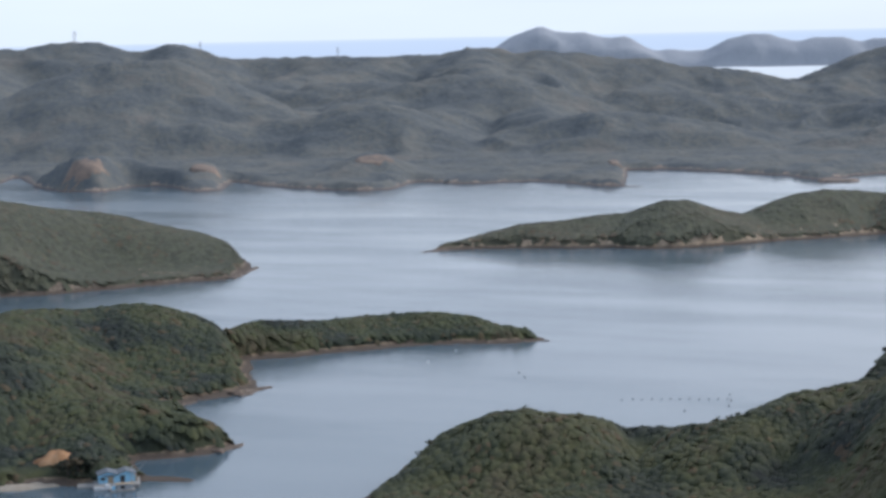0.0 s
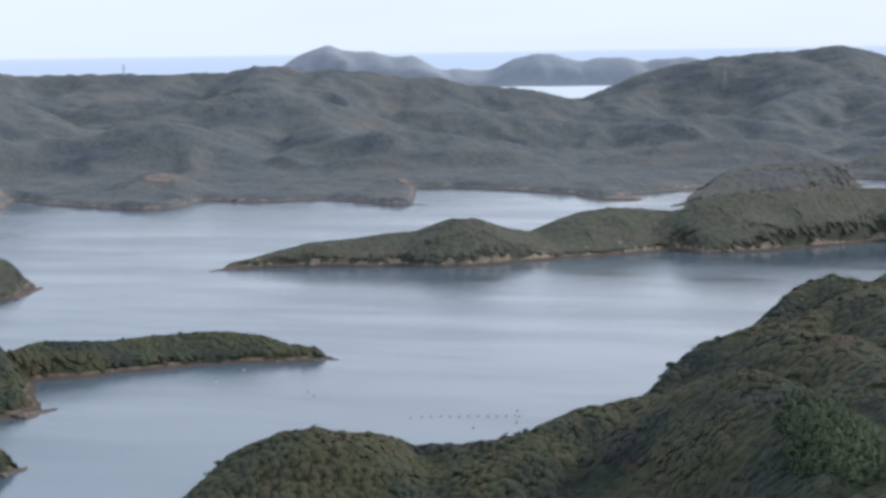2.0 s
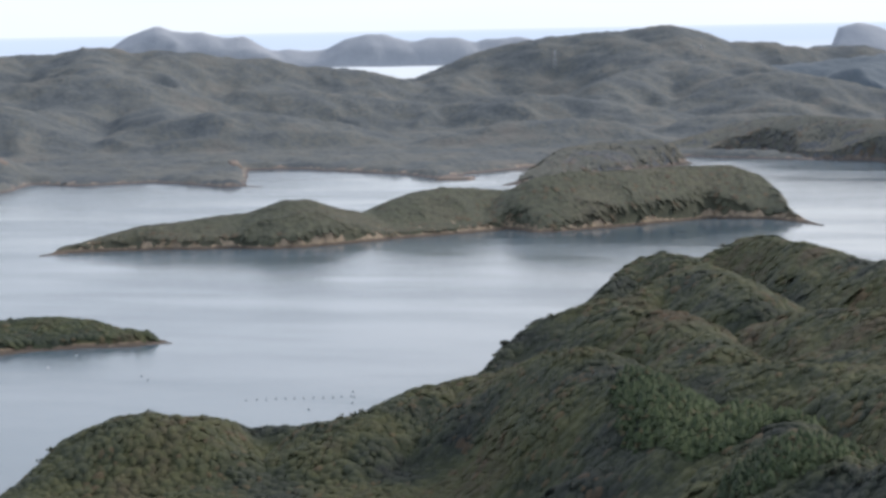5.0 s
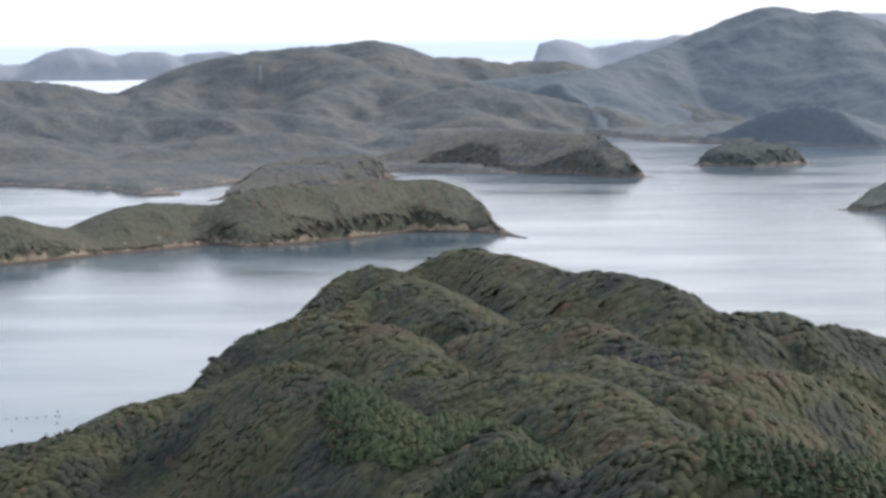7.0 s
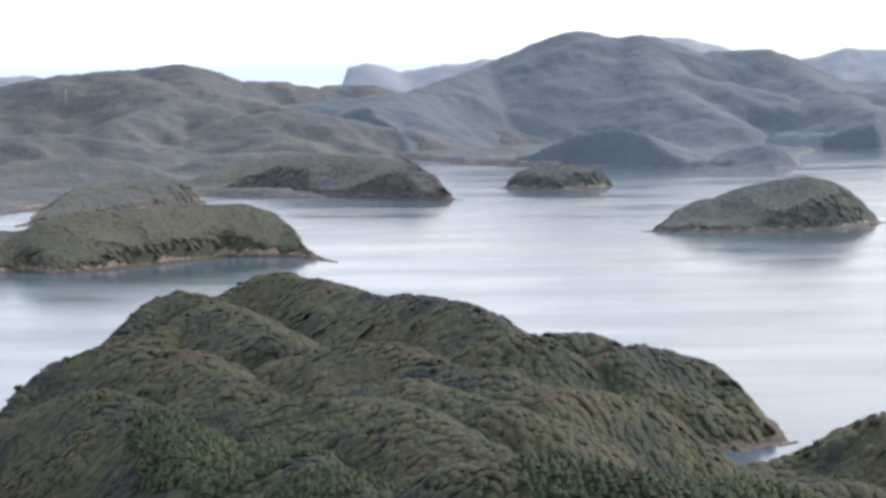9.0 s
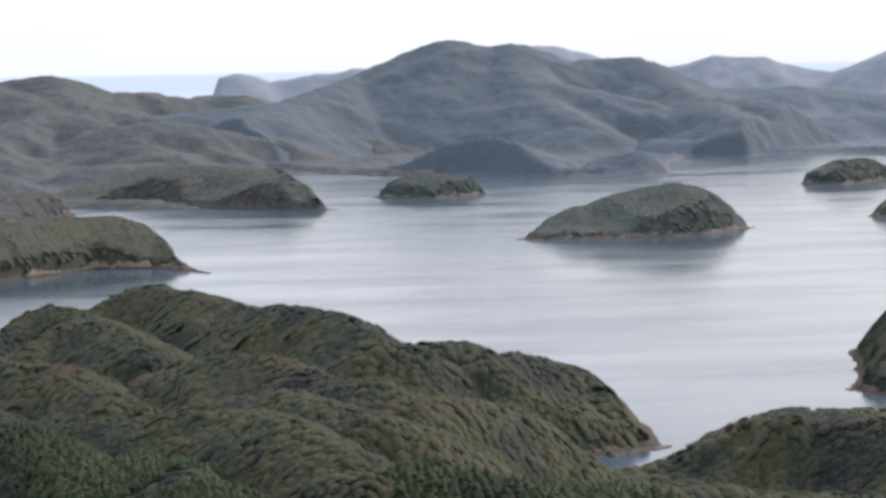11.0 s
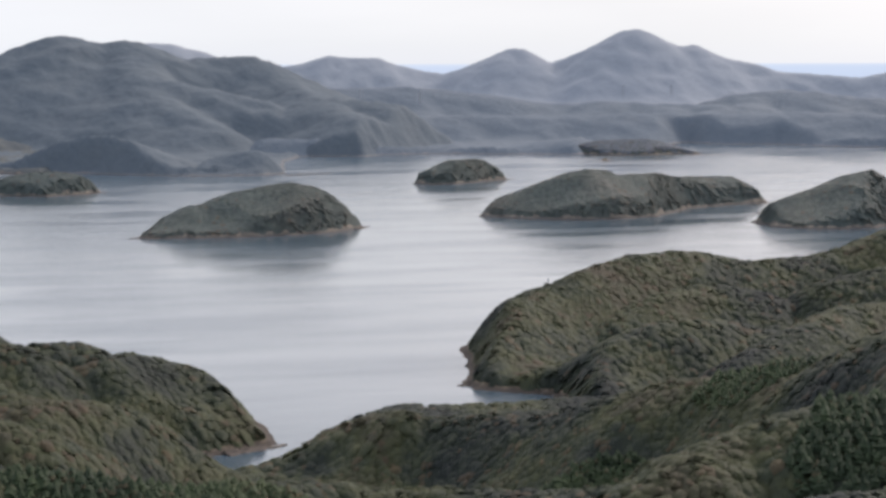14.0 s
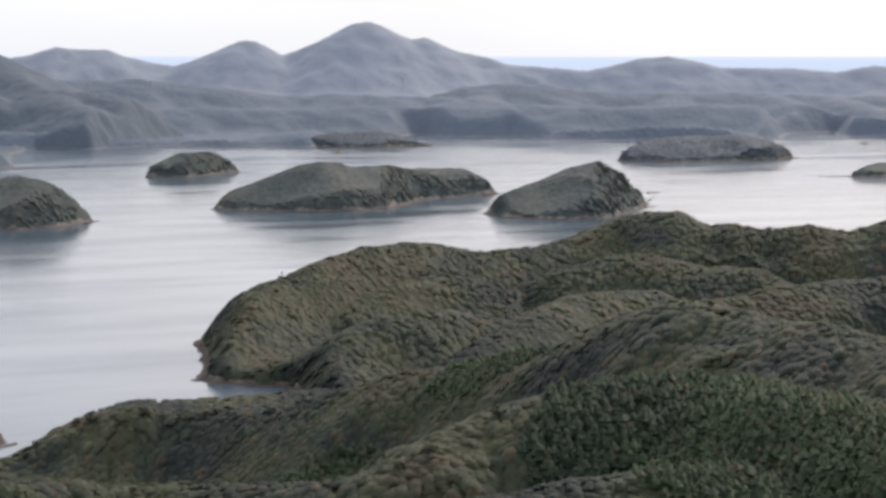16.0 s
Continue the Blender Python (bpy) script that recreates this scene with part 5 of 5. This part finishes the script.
def scar(form, x, y, rx, ry, seed):
    """Bare earth on a slope, lying on the ground with a ragged outline."""
    bm, rows = bmesh.new(), []
    turn = math.atan2(x, y)
    for j in range(9):
        row = []
        for k in range(18):
            a = 2 * math.pi * k / 18
            wob = 1 + 0.5 * noise.noise(Vector((math.cos(a) * 1.9, math.sin(a) * 1.9, seed * 2.3)))
            u, v = rx * j / 8 * wob * math.cos(a), ry * j / 8 * wob * math.sin(a)
            row.append((x + u * math.cos(turn) + v * math.sin(turn), y - u * math.sin(turn) + v * math.cos(turn)))
        rows.append(row)
    flat = np.array(rows).reshape(-1, 2)
    z = np.maximum(form.height(flat[:, 0], flat[:, 1])[0], 0.2) + 1.6
    z[-18:] -= 3.0
    vs = [bm.verts.new((*p, h)) for p, h in zip(flat, z)]
    for j in range(8):
        for k in range(18):
            a, b = j * 18 + k, j * 18 + (k + 1) % 18
            bm.faces.new((vs[a], vs[a + 18], vs[b + 18], vs[b]))
    bmesh.ops.remove_doubles(bm, verts=bm.verts, dist=0.02)
    bmesh.ops.recalc_face_normals(bm, faces=bm.faces)
    for f in bm.faces:
        f.smooth = True
    return tagged(link("bare_slope", bm, scar_soil), "bare tan earth slope on a wooded shore hill", "bare slope", "bare shore slopes")


for k, (x, y, rx, ry) in enumerate(SCARS):
    scar(FAR_FORM, x, y, rx, ry, k + 1)

utility = top_of("utility_pole", facing(*POLE, 1.5), "grey wooden utility pole near the fishing landing", "utility pole")
part("post", rods(((0, 0, 0), (0, 0, 8.5), 0.14)), pole_wood, utility)
part("crossarm", solid(((-0.9, -0.06, 7.7), (0.9, 0.06, 7.85))), pole_wood, utility)
for dx in (-0.75, 0.0, 0.75):
    part("insulator", rods(((dx, 0, 7.85), (dx, 0, 8.1), 0.06)), white_hull, utility)


def buoy_at(x, y, mat, label, r, group):
    bm = bmesh.new()
    bmesh.ops.create_uvsphere(bm, u_segments=10, v_segments=6, radius=r)
    for v in bm.verts:
        v.co.z *= 0.8
    ob = top_of("buoy", pose(x, y, 0.1), label, "buoy", group)
    part("float", bm, mat, ob)
    part("eye", rods(((0, 0, r * 0.7), (0, 0, r * 1.15), r * 0.14)), grey_steel, ob)
    return ob


first = buoy_at(*BUOYS[0], float_dark, "dark plastic float of a long mooring row", 0.32, "floats of the mooring row")
for x, y in BUOYS[1:]:
    copy_thing(first, pose(x, y, 0.1))
for k, (x, y) in enumerate(FLOATS):
    buoy_at(x, y, float_white if k < 2 else float_dark, "white plastic float on open water" if k < 2 else "dark plastic float on open water", 0.36, "loose floats")


# pylons on the ranges
def pylon(height):
    """A lattice pylon a unit wide at the foot, with three pairs of arms."""
    ob = top_of("pylon", Matrix(), "pale steel lattice pylon on a wooded ridge", "pylon", "pylons of the power line")
    w0, w1 = height * 0.11, height * 0.022
    corners = ((-1, -1), (1, -1), (1, 1), (-1, 1))
    for cx, cy in corners:
        part("leg", rods(((cx * w0, cy * w0, -6), (cx * w1, cy * w1, height), 0.14)), pale_steel, ob)
    levels = [height * q for q in (0.0, 0.2, 0.38, 0.54, 0.68, 0.8, 0.9, 1.0)]
    wide = [w0 + (w1 - w0) * z / height for z in levels]
    for (z0, a), (z1, b) in zip(zip(levels, wide), zip(levels[1:], wide[1:])):
        bm = bmesh.new()
        for (c0x, c0y), (c1x, c1y) in zip(corners, corners[1:] + corners[:1]):
            rod(bm, (c0x * a, c0y * a, z0), (c1x * b, c1y * b, z1), 0.07, sides=4)
            rod(bm, (c1x * a, c1y * a, z0), (c0x * b, c0y * b, z1), 0.07, sides=4)
        part("brace", bm, pale_steel, ob)
    for q, reach in ((0.70, 0.19), (0.82, 0.16), (0.93, 0.12)):
        part("arm", rods(((-reach * height, 0, height * q), (reach * height, 0, height * q), 0.11), ((-reach * height, 0, height * q), (0, 0, height * (q + 0.05)), 0.07), ((reach * height, 0, height * q), (0, 0, height * (q + 0.05)), 0.07)), pale_steel, ob)
    return ob


kinds = {}
for x, y, z, h in PYLONS:
    h = max(18, 5 * round(h / 5))
    m = facing(x, y, z - 3, 20)
    if h in kinds:
        copy_thing(kinds[h], m)
    else:
        kinds[h] = pylon(h)
        kinds[h].matrix_world = m


# rock spits at the points
def spit(a, b, width, high, seed):
    a, b = Vector((*a, 0)), Vector((*b, 0))
    along = b - a
    n = max(6, int(along.length / 2.5))
    side = Vector((-along.y, along.x, 0)).normalized()
    bm, rows = bmesh.new(), []
    for k in range(n + 1):
        u = k / n
        w = width * (1 - 0.65 * u) * (0.8 + 0.5 * noise.noise(Vector((k * 0.6, seed, 0))))
        c = a + along * u + side * 1.5 * noise.noise(Vector((k * 0.3, seed * 2, 5)))
        row = []
        for j in range(7):
            s = j / 3 - 1
            h = high * (1 - abs(s) ** 1.5) * (0.7 + 0.9 * noise.noise(Vector((k * 0.9, j * 0.8, seed)))) * (1 - 0.6 * u) - 0.35 * (abs(s) > 0.9) * 2
            row.append(bm.verts.new(c + side * s * w + Vector((0, 0, h))))
        rows.append(row)
    for r0, r1 in zip(rows, rows[1:]):
        for j in range(6):
            bm.faces.new((r0[j], r1[j], r1[j + 1], r0[j + 1]))
    bm.faces.new(rows[-1]), bm.faces.new(rows[0][::-1])
    bmesh.ops.recalc_face_normals(bm, faces=bm.faces)
    return tagged(link("rock_spit", bm, spit_rock), "low dark tidal rocks trailing off a wooded point", "rocks", "tidal rock spits")


for k, (a, b, w, h) in enumerate(SPITS):
    spit(a, b, w, h, k + 1)


# small buildings on far shores
def cottage(x, y, w, d, h, wall, roof, label, name="cottage"):
    ob = top_of(name, facing(x, y, 0.4, 12), label, "building", "shore buildings")
    part("wall", gable_block(-w / 2, w / 2, -d / 2, d / 2, -1.0, h, h * 1.45), wall, ob)
    part("roof", gable_prism(-w / 2, w / 2, -d / 2, d / 2, h, h * 1.45, 0.4, 0.2), roof, ob)
    part("door", solid(((-0.6, -d / 2 - 0.1, 0), (0.6, -d / 2, 2.0))), opening_dark, ob)
    for dx in (-w * 0.3, w * 0.3):
        part("window", solid(((dx - 0.6, -d / 2 - 0.08, 1.0), (dx + 0.6, -d / 2, 2.0))), opening_dark, ob)
    return ob


for x, y in COTTAGES:
    cottage(x, y, 6, 4, 2.2, concrete, blue_roof, "small pale shore building under the wooded hill")
raft = top_of("fish_raft", facing(*FISH_HUT, 0.0), "white fish-farm hut on a long raft by the island", "raft")
part("deck", solid(((-9, -2.5, -0.4), (9, 2.5, 0.6)), bevel=0.1), tan_board, raft)
part("hut", gable_block(-4.5, 3.0, -1.6, 1.6, 0.6, 3.0, 4.0), white_hull, raft)
part("roof", gable_prism(-4.5, 3.0, -1.6, 1.6, 3.0, 4.0, 0.3, 0.15), white_hull, raft)
part("shelter", solid(((3.4, -1.6, 2.3), (8.6, 1.6, 2.5)), ((3.5, -1.5, 0.6), (3.7, -1.3, 2.3)), ((8.3, -1.5, 0.6), (8.5, -1.3, 2.3))), grey_steel, raft)

pole = top_of("signal_pole", facing(*SIGNAL_POLE[:2], SIGNAL_POLE[2] - 3), "thin grey post with a small crossbar above the trees", "pole")
part("post", rods(((0, 0, 0), (0, 0, 6.0), 0.09)), grey_steel, pole)
part("crossbar", rods(((-0.9, 0, 5.6), (0.9, 0, 5.6), 0.06)), grey_steel, pole)
beacon = top_of("beacon", facing(*BEACON[:2], BEACON[2] - 5), "small white beacon post on the headland ridge", "beacon")
part("post", rods(((0, 0, 0), (0, 0, 7.0), 0.22)), white_hull, beacon)
part("lantern", rods(((0, 0, 7.0), (0, 0, 8.2), 0.5)), white_hull, beacon)


# single trees that stand out along the near ridges
bark = plain("grey_bark", [(0.3, (0.07, 0.06, 0.05)), (0.7, (0.13, 0.11, 0.09))], 3.0, 0.9)


def ridge_tree(seed):
    """A broadleaf tree: tapered trunk, limbs, and a crown of many uneven leaf clumps with gaps."""
    rng = random.Random(seed)
    ob = top_of("tree", Matrix(), "broad-crowned evergreen tree on the wooded ridge", "tree", "trees along the ridge")
    bm = bmesh.new()
    rod(bm, (0, 0, -1.0), (0.1, 0, 1.6), 0.20, 0.14, 7)
    rod(bm, (0.1, 0, 1.6), (0.0, 0.1, 3.0), 0.14, 0.07, 6)
    part("trunk", bm, bark, ob)
    tips = []
    for k in range(5):
        a = 2 * math.pi * k / 5 + rng.uniform(-0.4, 0.4)
        tip = (1.1 * math.cos(a), 1.1 * math.sin(a), rng.uniform(2.0, 2.9))
        bm = bmesh.new()
        rod(bm, (0.08, 0, 1.3 + 0.15 * k), tip, 0.07, 0.03, 5)
        part("limb", bm, bark, ob)
        tips.append(tip)
    bm = bmesh.new()
    for k in range(26):
        cx, cy, cz = rng.choice(tips + [(0, 0, 3.1)])
        at = Vector((cx + rng.gauss(0, 0.45), cy + rng.gauss(0, 0.45), cz + rng.gauss(0.1, 0.28)))
        r = rng.uniform(0.32, 0.62)
        for v in bmesh.ops.create_icosphere(bm, subdivisions=1, radius=r, matrix=Matrix.Translation(at))["verts"]:
            v.co += (v.co - at) * 0.6 * noise.noise(v.co * 2.2 + Vector((seed, 0, 0)))
            v.co.z = at.z + (v.co.z - at.z) * 0.75
    for q in bm.faces:
        q.smooth = True
    part("crown", bm, leaf_near, ob)
    return ob


rng = random.Random(9)
sorts = [ridge_tree(k) for k in range(4)]
placed = 0
for form, lines, pick in ((NEAR_FORMS[0], wooded_hills_west_ridges, (0, 1, 2, 3, 4, 5, 6, 10)), (NEAR_FORMS[1], wooded_hills_east_ridges, (0, 1, 2)), (NEAR_FORMS[2], wooded_headland_ridges, (0, 1))):
    for n in pick:
        for a, b in zip(lines[n], lines[n][1:]):
            if math.dist(a[:2], b[:2]) > 130:
                continue
            for k in range(2):
                u = rng.random()
                x, y = a[0] + (b[0] - a[0]) * u + rng.gauss(0, 4), a[1] + (b[1] - a[1]) * u + rng.gauss(0, 4)
                z, ds = form.height(np.array([x]), np.array([y]))
                if ds[0] < 6 or math.hypot(x, y) < 340:
                    continue
                m = pose(x, y, float(z[0]) - 1.7, rng.uniform(-4, 4), rng.uniform(-4, 4), rng.uniform(0, 360)) @ Matrix.Diagonal((*[rng.uniform(0.65, 0.95)] * 3, 1))
                if placed < 4:
                    sorts[placed].matrix_world = m
                else:
                    made = copy_thing(sorts[placed % 4], m)
                    made.matrix_basis = m
                placed += 1

for k, (dx, dy, big) in enumerate(((-3.4, 0.4, 1.9), (0.0, 0.0, 2.4), (3.0, 0.8, 1.9), (1.2, -2.2, 1.5), (-6.5, 1.5, 1.2))):
    x, y = BUSH[0] + dx, BUSH[1] + dy
    z = max(0.8, float(FORMS[-1].height(np.array([x]), np.array([y]))[0][0]))
    m = pose(x, y, z - 1.2, 0, 0, 70 * k) @ Matrix.Diagonal((big, big, big * 0.85, 1))
    made = copy_thing(sorts[k % 4], m)
    made.matrix_basis = m
    tagged(made, "bushy evergreen tree below the bare earth bank", "tree", "trees by the landing")
